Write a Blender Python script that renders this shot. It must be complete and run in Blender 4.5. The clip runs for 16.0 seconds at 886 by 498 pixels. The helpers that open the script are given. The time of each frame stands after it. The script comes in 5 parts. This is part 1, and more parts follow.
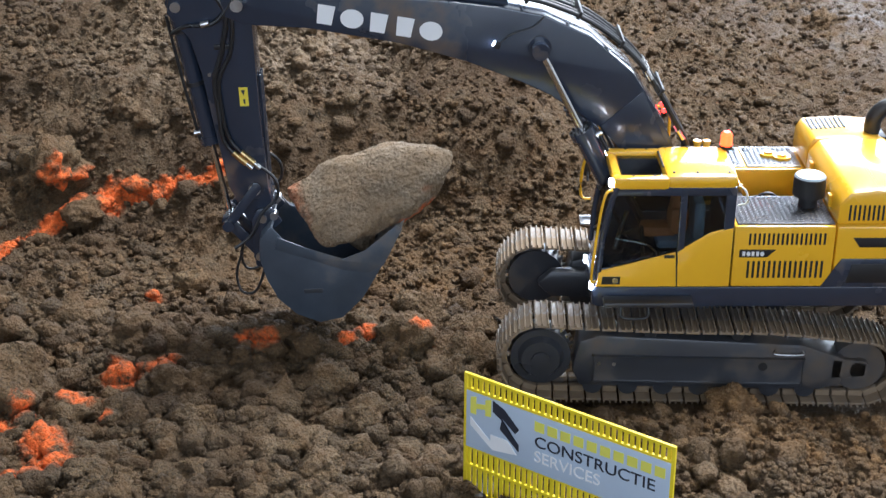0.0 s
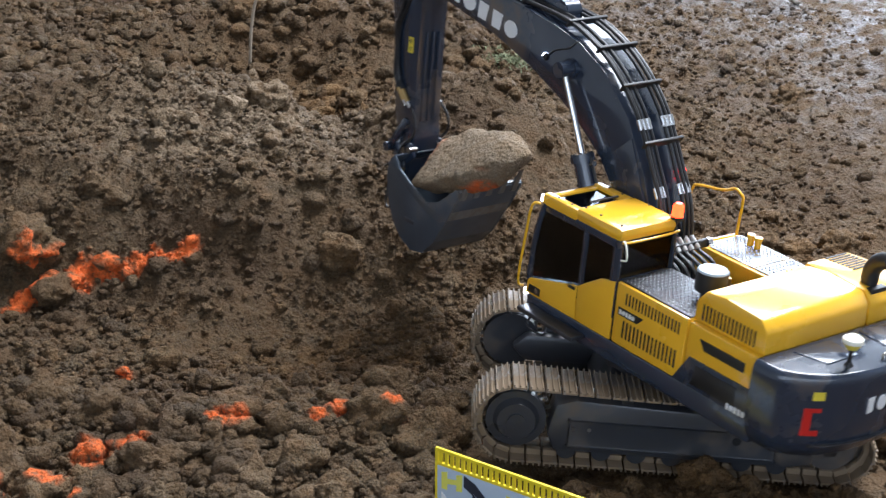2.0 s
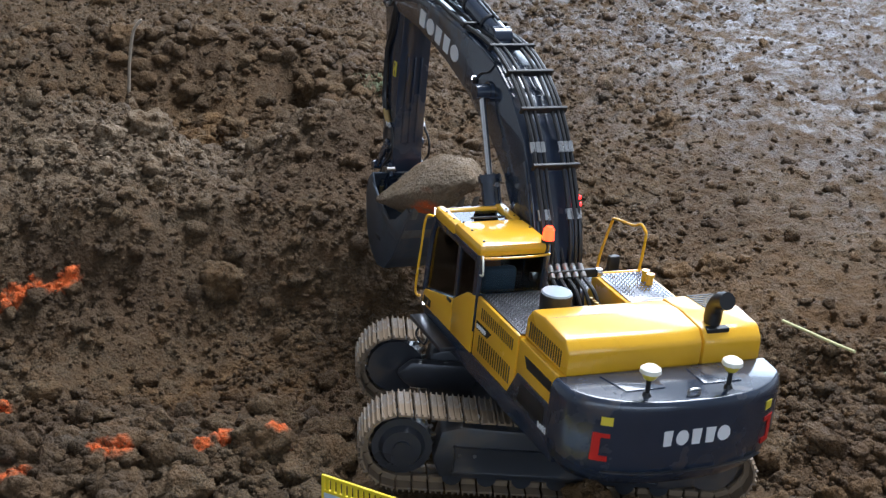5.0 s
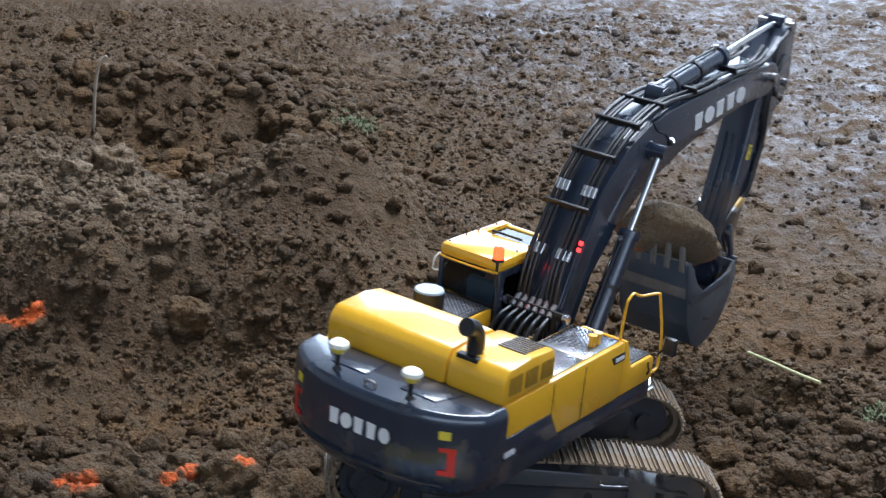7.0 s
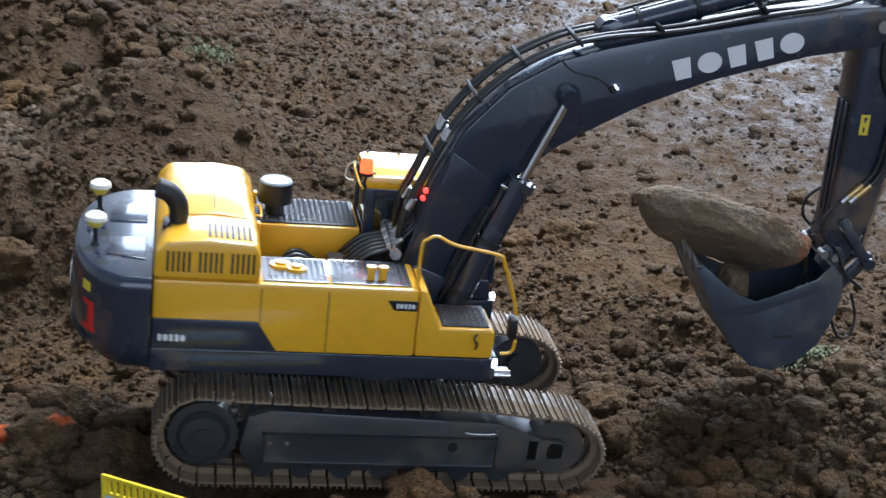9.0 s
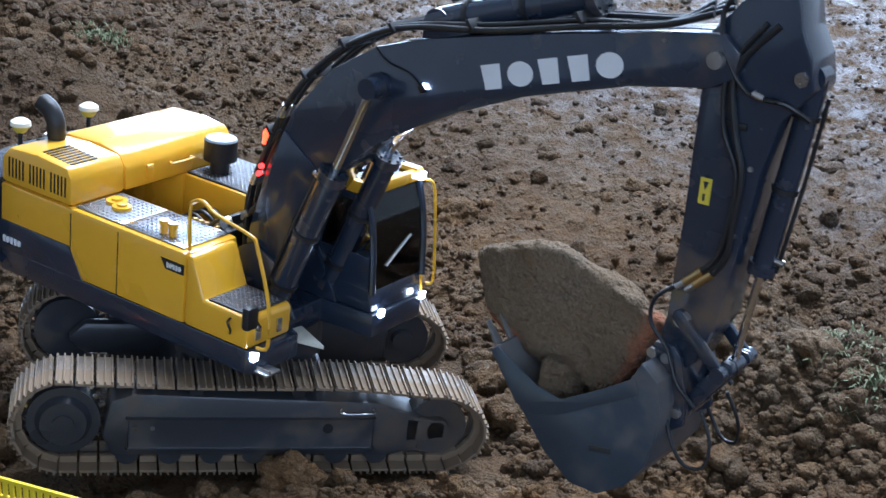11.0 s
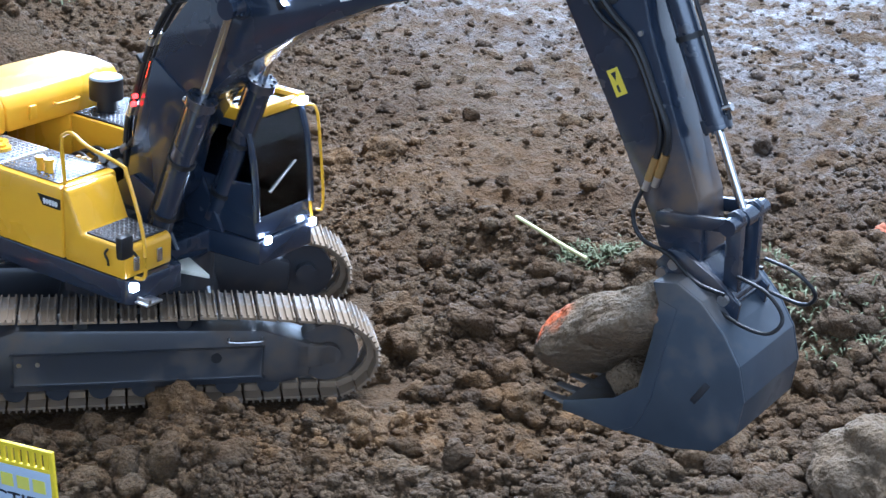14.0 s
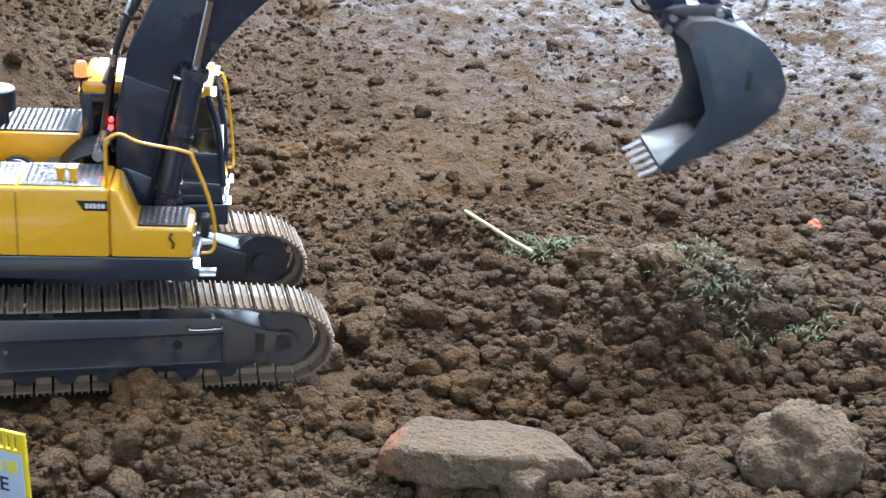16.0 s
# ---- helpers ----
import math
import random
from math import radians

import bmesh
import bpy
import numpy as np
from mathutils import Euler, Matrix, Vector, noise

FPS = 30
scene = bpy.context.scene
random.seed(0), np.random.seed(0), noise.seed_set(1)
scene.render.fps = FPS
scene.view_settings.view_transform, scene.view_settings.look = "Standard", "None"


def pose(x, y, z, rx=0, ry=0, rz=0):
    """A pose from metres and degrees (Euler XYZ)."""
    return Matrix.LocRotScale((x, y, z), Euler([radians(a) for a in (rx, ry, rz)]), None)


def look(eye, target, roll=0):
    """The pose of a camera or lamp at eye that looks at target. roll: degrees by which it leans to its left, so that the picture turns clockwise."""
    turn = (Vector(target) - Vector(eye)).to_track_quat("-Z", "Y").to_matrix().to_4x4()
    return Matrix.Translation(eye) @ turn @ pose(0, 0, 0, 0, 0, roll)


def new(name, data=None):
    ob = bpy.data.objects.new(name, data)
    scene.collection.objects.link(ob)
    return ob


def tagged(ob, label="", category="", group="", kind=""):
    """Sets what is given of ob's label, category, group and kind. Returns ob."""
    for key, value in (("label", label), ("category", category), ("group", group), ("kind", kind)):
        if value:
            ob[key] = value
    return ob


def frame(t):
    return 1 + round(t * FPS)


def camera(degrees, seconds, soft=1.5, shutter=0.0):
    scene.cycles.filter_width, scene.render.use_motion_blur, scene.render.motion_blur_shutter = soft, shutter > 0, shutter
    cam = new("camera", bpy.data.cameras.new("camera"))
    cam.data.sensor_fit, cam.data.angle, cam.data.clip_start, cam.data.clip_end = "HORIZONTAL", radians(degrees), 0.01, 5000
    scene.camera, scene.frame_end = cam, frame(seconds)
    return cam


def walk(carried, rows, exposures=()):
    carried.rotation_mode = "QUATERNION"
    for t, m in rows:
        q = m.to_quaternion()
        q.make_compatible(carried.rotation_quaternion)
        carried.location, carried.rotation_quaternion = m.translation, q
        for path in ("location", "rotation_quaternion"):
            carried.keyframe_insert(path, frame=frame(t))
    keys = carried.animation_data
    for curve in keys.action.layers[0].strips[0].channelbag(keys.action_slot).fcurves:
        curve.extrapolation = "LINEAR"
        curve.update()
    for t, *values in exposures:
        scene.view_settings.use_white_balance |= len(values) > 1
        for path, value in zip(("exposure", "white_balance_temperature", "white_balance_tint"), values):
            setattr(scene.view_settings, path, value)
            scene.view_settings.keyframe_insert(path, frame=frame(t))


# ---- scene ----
cam = camera(30.456, 16.0, soft=1.3, shutter=0.5)
PATH = [
    (0, look((-0.2206, -1.5284, 0.8029), (-0.2528, -0.1631, 0.1825), 0.32)),
    (0.5, look((-0.2229, -1.5266, 0.8039), (-0.2544, -0.1533, 0.2013), 0.72)),
    (1, look((-0.2226, -1.5240, 0.8026), (-0.2553, -0.1445, 0.2144), 0.74)),
    (1.5, look((-0.2172, -1.5266, 0.8043), (-0.2440, -0.1403, 0.2320), 0.40)),
    (2, look((-0.2154, -1.5305, 0.8040), (-0.2258, -0.1378, 0.2469), 0.31)),
    (2.5, look((-0.2153, -1.5370, 0.8066), (-0.2079, -0.1422, 0.2546), 0.27)),
    (3, look((-0.2159, -1.5404, 0.8036), (-0.1825, -0.1464, 0.2509), 0.32)),
    (3.5, look((-0.2161, -1.5385, 0.8019), (-0.1590, -0.1452, 0.2492), 0.41)),
    (4, look((-0.2155, -1.5347, 0.8027), (-0.1367, -0.1414, 0.2527), 0.81)),
    (6.5, look((-0.2212, -1.5348, 0.8050), (-0.1064, -0.1258, 0.3034), 1.39)),
    (7, look((-0.2188, -1.5391, 0.8015), (-0.0886, -0.1305, 0.3024), 1.41)),
    (7.5, look((-0.2084, -1.5344, 0.7906), (-0.0612, -0.1303, 0.2840), 1.13)),
    (8, look((-0.1913, -1.5054, 0.7748), (-0.0193, -0.1094, 0.2536), 1.07)),
    (8.5, look((-0.1756, -1.4343, 0.7471), (0.0247, -0.0462, 0.2150), 1.29)),
    (9, look((-0.1612, -1.3689, 0.7143), (0.0697, 0.0125, 0.1772), 2.09)),
    (9.5, look((-0.1499, -1.3293, 0.6942), (0.1115, 0.0462, 0.1560), 2.65)),
    (10, look((-0.1423, -1.3374, 0.6898), (0.1513, 0.0381, 0.1686), 2.44)),
    (12.5, look((-0.0024, -1.3262, 0.6429), (0.2441, 0.0411, 0.0775), 0.19)),
    (13, look((0.0140, -1.3425, 0.6376), (0.2551, 0.0290, 0.0801), -0.41)),
    (13.5, look((0.0181, -1.3509, 0.6332), (0.2614, 0.0206, 0.0768), -0.57)),
    (14, look((0.0205, -1.3593, 0.6344), (0.2795, 0.0073, 0.0728), -0.10)),
    (14.5, look((0.0253, -1.3600, 0.6325), (0.3020, 0.0027, 0.0700), -0.02)),
    (15, look((0.0262, -1.3607, 0.6297), (0.3152, -0.0034, 0.0604), 0.48)),
    (15.5, look((0.0254, -1.3619, 0.6312), (0.3228, -0.0074, 0.0595), 0.67)),
    (16, look((0.0100, -1.4220, 0.6636), (0.3107, -0.0675, 0.0937), 0.76)),
]
walk(cam, PATH, [(0, 1.3, 5900, 10), (1.5, 1.14, 5900, 10), (3.5, 0.8, 5900, 10), (6.5, 0.66, 5450, 9), (8, 0.77, 5600, 10), (10, 0.67, 5350, 9), (12.5, 1.36, 4950, 9), (15, 1.42, 4950, 9), (16, 1.44, 5500, 10)])

# ---- daylight: sky outside, the hall's roof light and gate that let it in, an added fill opening ----
world = bpy.data.worlds.new("hall_daylight")
scene.world = world
world.use_nodes = True
wn, wl = world.node_tree.nodes, world.node_tree.links
sky = wn.new("ShaderNodeTexSky")
sky.sky_type = "NISHITA"
sky.sun_disc = False
sky.sun_elevation = radians(68)
sky.sun_rotation = radians(28)
sky.air_density, sky.dust_density = 1.0, 3.0
wl.new(sky.outputs["Color"], wn["Background"].inputs["Color"])
wn["Background"].inputs["Strength"].default_value = 0.125
ROOF_LIGHT = (1.6, 2.0, 4.2, 3.2, 3.2)
GATE = (-0.4, 5.6, 0.25, 3.9)
HALL = (-5.5, 7.0, -6.0, 7.0)
# Opening in the unseen south wall, added for the fill lamp.
FILL_OPENING = (-4.5, 5.5, 1.3, 3.4)


def opening_lamp(name, wide, tall, power, color, m):
    lamp = bpy.data.lights.new(name, "AREA")
    lamp.shape, lamp.size, lamp.size_y = "RECTANGLE", wide, tall
    lamp.energy, lamp.color = power, color
    new(name, lamp).matrix_world = m


opening_lamp("roof_light_sky", ROOF_LIGHT[3], ROOF_LIGHT[4], 300, (0.96, 0.98, 1.0), pose(ROOF_LIGHT[0], ROOF_LIGHT[1], ROOF_LIGHT[2] + 0.06))
opening_lamp("gate_sky", GATE[1] - GATE[0], GATE[3] - GATE[2], 230, (0.86, 0.93, 1.0), pose((GATE[0] + GATE[1]) / 2, HALL[3] + 0.1, (GATE[2] + GATE[3]) / 2, -90))
# Added fill from behind the camera that brightens the front faces.
opening_lamp("window_sky", FILL_OPENING[1] - FILL_OPENING[0], FILL_OPENING[3] - FILL_OPENING[2], 85, (0.90, 0.95, 1.0), pose((FILL_OPENING[0] + FILL_OPENING[1]) / 2, HALL[2] - 0.1, (FILL_OPENING[2] + FILL_OPENING[3]) / 2, 90))


# ---- materials ----
def mat(name, color, rough=0.5, metal=0.0, dirt=0.0, dirt_color=(0.13, 0.09, 0.06), scale=60.0, bump=0.0, vary=0.15, coat=0.0):
    m = bpy.data.materials.new(name)
    m.use_nodes = True
    n, l = m.node_tree.nodes, m.node_tree.links
    b = n["Principled BSDF"]
    tc = n.new("ShaderNodeTexCoord")
    fine = n.new("ShaderNodeTexNoise")
    fine.inputs["Scale"].default_value, fine.inputs["Detail"].default_value = scale, 8
    big = n.new("ShaderNodeTexNoise")
    big.inputs["Scale"].default_value, big.inputs["Detail"].default_value = scale / 5, 5
    for t in (fine, big):
        l.new(tc.outputs["Object"], t.inputs["Vector"])
    lo = tuple(max(0, c * (1 - vary)) for c in color) + (1,)
    hi = tuple(min(1, c * (1 + vary)) for c in color) + (1,)
    ramp = n.new("ShaderNodeMix")
    ramp.data_type = "RGBA"
    ramp.inputs["A"].default_value, ramp.inputs["B"].default_value = lo, hi
    l.new(fine.outputs["Fac"], ramp.inputs["Factor"])
    out = ramp.outputs["Result"]
    r = n.new("ShaderNodeMapRange")
    r.inputs["From Min"].default_value, r.inputs["From Max"].default_value = 0.3, 0.7
    r.inputs["To Min"].default_value, r.inputs["To Max"].default_value = max(0.03, rough - 0.08), min(1, rough + 0.12)
    l.new(big.outputs["Fac"], r.inputs["Value"])
    rough_out = r.outputs["Result"]
    if dirt > 0:
        k = n.new("ShaderNodeMapRange")
        k.inputs["From Min"].default_value, k.inputs["From Max"].default_value = 0.62 - 0.3 * dirt, 0.8 - 0.3 * dirt
        mul = n.new("ShaderNodeMath")
        mul.operation = "ADD"
        l.new(big.outputs["Fac"], mul.inputs[0])
        sc = n.new("ShaderNodeMath")
        sc.operation = "MULTIPLY_ADD"
        sc.inputs[1].default_value, sc.inputs[2].default_value = 0.5, -0.25
        l.new(fine.outputs["Fac"], sc.inputs[0])
        l.new(sc.outputs[0], mul.inputs[1])
        l.new(mul.outputs[0], k.inputs["Value"])
        dm = n.new("ShaderNodeMix")
        dm.data_type = "RGBA"
        dm.inputs["B"].default_value = (*dirt_color, 1)
        l.new(k.outputs["Result"], dm.inputs["Factor"])
        l.new(out, dm.inputs["A"])
        out = dm.outputs["Result"]
        rm = n.new("ShaderNodeMix")
        rm.inputs["B"].default_value = 0.95
        l.new(k.outputs["Result"], rm.inputs["Factor"])
        l.new(rough_out, rm.inputs["A"])
        rough_out = rm.outputs["Result"]
        if metal:
            mm = n.new("ShaderNodeMix")
            mm.inputs["A"].default_value, mm.inputs["B"].default_value = metal, 0.0
            l.new(k.outputs["Result"], mm.inputs["Factor"])
            l.new(mm.outputs["Result"], b.inputs["Metallic"])
    l.new(out, b.inputs["Base Color"])
    l.new(rough_out, b.inputs["Roughness"])
    if metal and not dirt:
        b.inputs["Metallic"].default_value = metal
    b.inputs["Coat Weight"].default_value = coat
    b.inputs["Coat Roughness"].default_value = 0.07
    if bump:
        bp = n.new("ShaderNodeBump")
        bp.inputs["Strength"].default_value, bp.inputs["Distance"].default_value = 0.6, bump
        l.new(fine.outputs["Fac"], bp.inputs["Height"])
        l.new(bp.outputs["Normal"], b.inputs["Normal"])
    return m


def glow(name, color, strength):
    m = bpy.data.materials.new(name)
    m.use_nodes = True
    b = m.node_tree.nodes["Principled BSDF"]
    b.inputs["Base Color"].default_value = (*color, 1)
    b.inputs["Emission Color"].default_value = (*color, 1)
    b.inputs["Emission Strength"].default_value = strength
    b.inputs["Roughness"].default_value = 0.2
    return m


def glass_mat():
    m = bpy.data.materials.new("tinted_glass")
    m.use_nodes = True
    n, l = m.node_tree.nodes, m.node_tree.links
    n.clear()
    o = n.new("ShaderNodeOutputMaterial")
    mix = n.new("ShaderNodeMixShader")
    tr, gl, fr = n.new("ShaderNodeBsdfTransparent"), n.new("ShaderNodeBsdfGlossy"), n.new("ShaderNodeFresnel")
    tr.inputs["Color"].default_value = (0.52, 0.56, 0.56, 1)
    gl.inputs["Roughness"].default_value = 0.03
    fr.inputs["IOR"].default_value = 1.5
    l.new(fr.outputs[0], mix.inputs[0])
    l.new(tr.outputs[0], mix.inputs[1])
    l.new(gl.outputs[0], mix.inputs[2])
    l.new(mix.outputs[0], o.inputs["Surface"])
    return m


def soil_mat(name, island):
    """Damp brown soil with paler dry patches and clay smears coloured with their wet sheen; orange spray where the
    attribute spray says so.
    """
    m = bpy.data.materials.new(name)
    m.use_nodes = True
    n, l = m.node_tree.nodes, m.node_tree.links
    b = n["Principled BSDF"]
    geo = n.new("ShaderNodeNewGeometry")

    def noise_node(scale, detail, rough=0.6):
        t = n.new("ShaderNodeTexNoise")
        t.inputs["Scale"].default_value, t.inputs["Detail"].default_value = scale, detail
        t.inputs["Roughness"].default_value = rough
        l.new(geo.outputs["Position"], t.inputs["Vector"])
        return t.outputs["Fac"]

    def mix(f, a, bcol):
        k = n.new("ShaderNodeMix")
        k.data_type = "RGBA"
        l.new(f, k.inputs["Factor"])
        for s, v in (("A", a), ("B", bcol)):
            if isinstance(v, tuple):
                k.inputs[s].default_value = (*v, 1)
            else:
                l.new(v, k.inputs[s])
        return k.outputs["Result"]

    def span(v, a, c):
        k = n.new("ShaderNodeMapRange")
        k.inputs["From Min"].default_value, k.inputs["From Max"].default_value = a, c
        l.new(v, k.inputs["Value"])
        return k.outputs["Result"]

    fine, mid, wide = noise_node(420, 6, 0.7), noise_node(38, 6), noise_node(4.5, 5)
    col = mix(span(fine, 0.36, 0.68), SOIL_DARK, SOIL_PALE)
    col = mix(span(mid, 0.38, 0.68), col, SOIL_RED)
    col = mix(span(wide, 0.46, 0.72), col, tuple(0.62 * c for c in SOIL_RED))
    dry = n.new("ShaderNodeAttribute")
    dry.attribute_name = "dry"
    dk = n.new("ShaderNodeMath")
    dk.operation = "MULTIPLY"
    l.new(dry.outputs["Fac"], dk.inputs[0])
    l.new(span(noise_node(55, 7, 0.7), 0.40, 0.60), dk.inputs[1])
    col = mix(dk.outputs[0], col, SOIL_DRY)
    ochre = n.new("ShaderNodeAttribute")
    ochre.attribute_name = "ochre"
    ok = n.new("ShaderNodeMath")
    ok.operation = "MULTIPLY"
    l.new(ochre.outputs["Fac"], ok.inputs[0])
    l.new(span(noise_node(24, 6, 0.7), 0.38, 0.62), ok.inputs[1])
    col = mix(ok.outputs[0], col, SOIL_OCHRE)
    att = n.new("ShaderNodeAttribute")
    att.attribute_name = "clay_sheen"
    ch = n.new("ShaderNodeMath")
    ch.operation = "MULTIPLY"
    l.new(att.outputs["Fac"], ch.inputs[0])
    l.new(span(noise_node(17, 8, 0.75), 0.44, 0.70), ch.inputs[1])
    # Clay grey and the pale sheen of reflected daylight share this one colour.
    col = mix(ch.outputs[0], col, SOIL_CLAY_SHEEN)
    if island:
        v = n.new("ShaderNodeMapRange")
        v.inputs["To Min"].default_value, v.inputs["To Max"].default_value = 0.72, 1.35
        l.new(geo.outputs["Random Per Island"], v.inputs["Value"])
        hs = n.new("ShaderNodeHueSaturation")
        l.new(v.outputs["Result"], hs.inputs["Value"])
        l.new(col, hs.inputs["Color"])
        col = hs.outputs["Color"]
    sp = n.new("ShaderNodeAttribute")
    sp.attribute_name = "spray"
    sm = n.new("ShaderNodeMath")
    sm.operation = "MULTIPLY"
    l.new(sp.outputs["Fac"], sm.inputs[0])
    l.new(span(noise_node(70, 5, 0.7), 0.36, 0.55), sm.inputs[1])
    col = mix(sm.outputs[0], col, (0.88, 0.17, 0.032))
    l.new(col, b.inputs["Base Color"])
    rr = n.new("ShaderNodeMix")
    rr.inputs["A"].default_value, rr.inputs["B"].default_value = 0.8, 0.17
    l.new(ch.outputs[0], rr.inputs["Factor"])
    l.new(rr.outputs["Result"], b.inputs["Roughness"])
    b.inputs["Specular IOR Level"].default_value = 0.32
    bp = n.new("ShaderNodeBump")
    bp.inputs["Strength"].default_value, bp.inputs["Distance"].default_value = 1.0, 0.003
    l.new(fine, bp.inputs["Height"])
    bp2 = n.new("ShaderNodeBump")
    bp2.inputs["Strength"].default_value, bp2.inputs["Distance"].default_value = 0.9, 0.009
    l.new(noise_node(130, 5), bp2.inputs["Height"])
    l.new(bp.outputs["Normal"], bp2.inputs["Normal"])
    last = bp2
    for scale, dist in ((95, 0.0025), (230, 0.0028)):
        vo = n.new("ShaderNodeTexVoronoi")
        vo.inputs["Scale"].default_value = scale
        vo.inputs["Detail"].default_value = 1.0
        l.new(geo.outputs["Position"], vo.inputs["Vector"])
        bv = n.new("ShaderNodeBump")
        bv.invert = True
        bv.inputs["Strength"].default_value, bv.inputs["Distance"].default_value = 0.6, dist
        l.new(vo.outputs["Distance"], bv.inputs["Height"])
        l.new(last.outputs["Normal"], bv.inputs["Normal"])
        last = bv
    l.new(last.outputs["Normal"], b.inputs["Normal"])
    return m


SOIL_DRY, SOIL_OCHRE = (0.23, 0.170, 0.108), (0.17, 0.086, 0.024)
# The soil's last tone is clay grey, made bluish for its wet sheen.
SOIL_DARK, SOIL_PALE, SOIL_RED, SOIL_CLAY_SHEEN = (0.022, 0.0145, 0.0070), (0.185, 0.121, 0.058), (0.100, 0.053, 0.0185), (0.29, 0.295, 0.315)
SOIL = soil_mat("soil", False)
CLOD = soil_mat("soil_clods", True)
SOIL_DARK, SOIL_PALE, SOIL_RED, SOIL_CLAY_SHEEN = (0.15, 0.108, 0.068), (0.40, 0.315, 0.215), (0.28, 0.190, 0.105), (0.46, 0.42, 0.37)
STONE_SOIL = soil_mat("buff_stone_face", False)
SOIL_DARK, SOIL_PALE, SOIL_RED, SOIL_CLAY_SHEEN = (0.12, 0.086, 0.053), (0.33, 0.25, 0.165), (0.24, 0.165, 0.092), (0.3, 0.27, 0.23)
DRY_CLOD = soil_mat("dry_buff_clod", False)
YELLOW = mat("yellow_paint", (0.80, 0.43, 0.016), 0.3, 0, 0, scale=30, vary=0.05, coat=0.5)
GREY = mat("dark_grey_paint", (0.021, 0.030, 0.050), 0.22, 0, 0.08, scale=45, vary=0.15, coat=0.6)
BLACK = mat("black_plastic", (0.012, 0.012, 0.013), 0.45, scale=80)
RUBBER = mat("black_rubber_hose", (0.014, 0.014, 0.015), 0.35, scale=80)
CHROME = mat("polished_rod", (0.72, 0.72, 0.74), 0.14, 1.0, scale=40, vary=0.04)
STEEL = mat("bare_steel", (0.42, 0.41, 0.4), 0.32, 1.0, 0.12, scale=90)
BRASS = mat("brass_fitting", (0.62, 0.45, 0.2), 0.3, 1.0, scale=90)
FITTING = mat("zinc_fitting", (0.62, 0.62, 0.63), 0.25, 1.0, scale=90)
SHOE = mat("worn_track_steel", (0.24, 0.22, 0.20), 0.33, 0.85, 0.92, (0.22, 0.160, 0.102), scale=120, bump=0.0006)
BUCKET = mat("worn_bucket_paint", (0.066, 0.083, 0.108), 0.32, 0.3, 0.26, (0.15, 0.125, 0.1), scale=35, vary=0.3, bump=0.0003)
FRAME = mat("dusty_undercarriage_paint", (0.036, 0.038, 0.044), 0.34, 0, 0.28, (0.1, 0.078, 0.058), scale=40)
PLATE = mat("tread_plate", (0.36, 0.37, 0.39), 0.27, 1.0, scale=70)
GRATE = mat("dark_walkway", (0.05, 0.05, 0.055), 0.4, 0.5, 0.2, scale=70)
WHITE = mat("white_lettering", (0.8, 0.8, 0.8), 0.5, scale=60, vary=0.04)
CREAM = mat("cream_lamp_and_lit_plate", (0.85, 0.83, 0.7), 0.4, scale=60, vary=0.05)
REDTAPE = mat("red_reflector", (0.55, 0.02, 0.015), 0.3, scale=60)
STICKER = mat("yellow_sticker", (0.75, 0.6, 0.05), 0.4, scale=60, vary=0.04)
LED = glow("white_led", (0.86, 0.9, 1.0), 14)
BEACON = glow("beacon_glow", (1.0, 0.04, 0.008), 4.0)
MARKER = glow("red_marker_glow", (1.0, 0.02, 0.015), 4.0)
GLASS = glass_mat()
TOOTH = mat("dirty_tooth_steel", (0.2, 0.195, 0.19), 0.5, 0.5, 0.5, (0.16, 0.13, 0.1), scale=120, bump=0.0004)
DOLL = mat("doll_plastic", (0.42, 0.16, 0.06), 0.6, scale=60)
BLUE = mat("blue_seat", (0.12, 0.2, 0.3), 0.7, scale=60)
STRAW = mat("pale_straw", (0.62, 0.6, 0.3), 0.6, scale=100)
TWIG = mat("pale_twig", (0.35, 0.29, 0.22), 0.8, scale=100)
GRASS = mat("green_grass", (0.155, 0.170, 0.085), 0.7, scale=100, vary=0.4)
SIGNBLUE = mat("printed_grey_blue", (0.47, 0.56, 0.67), 0.45, scale=20, vary=0.04)
SIGNYELLOW = mat("sign_yellow", (0.8, 0.62, 0.02), 0.4, scale=40, vary=0.05)
INK = mat("dark_print", (0.02, 0.025, 0.04), 0.5, scale=40)
LEMON = mat("lemon_print", (0.75, 0.72, 0.12), 0.5, scale=40, vary=0.05)


# ---- mesh helpers ----
def part(name, bm, material, parent, label="", smooth=True):
    me = bpy.data.meshes.new(name)
    bm.normal_update()
    bm.to_mesh(me)
    bm.free()
    me.materials.append(material)
    if smooth:
        me.polygons.foreach_set("use_smooth", [True] * len(me.polygons))
        me.set_sharp_from_angle(angle=radians(38))
    ob = new(name, me)
    if parent is not None:
        ob.parent = parent
    return tagged(ob, label)


def bevelled(bm, faces_geom, w):
    if w > 0:
        edges = list({e for f in faces_geom for e in f.edges})
        bmesh.ops.bevel(bm, geom=edges, offset=w, segments=2, profile=0.5, affect="EDGES", clamp_overlap=True)


def box(bm, x0, x1, y0, y1, z0, z1, w=0.0015):
    tmp = bmesh.new()
    bmesh.ops.create_cube(tmp, size=1)
    for v in tmp.verts:
        v.co = Vector(((x0 + x1) / 2 + v.co.x * (x1 - x0), (y0 + y1) / 2 + v.co.y * (y1 - y0), (z0 + z1) / 2 + v.co.z * (z1 - z0)))
    bevelled(tmp, tmp.faces, w)
    merge(bm, tmp)
    return bm


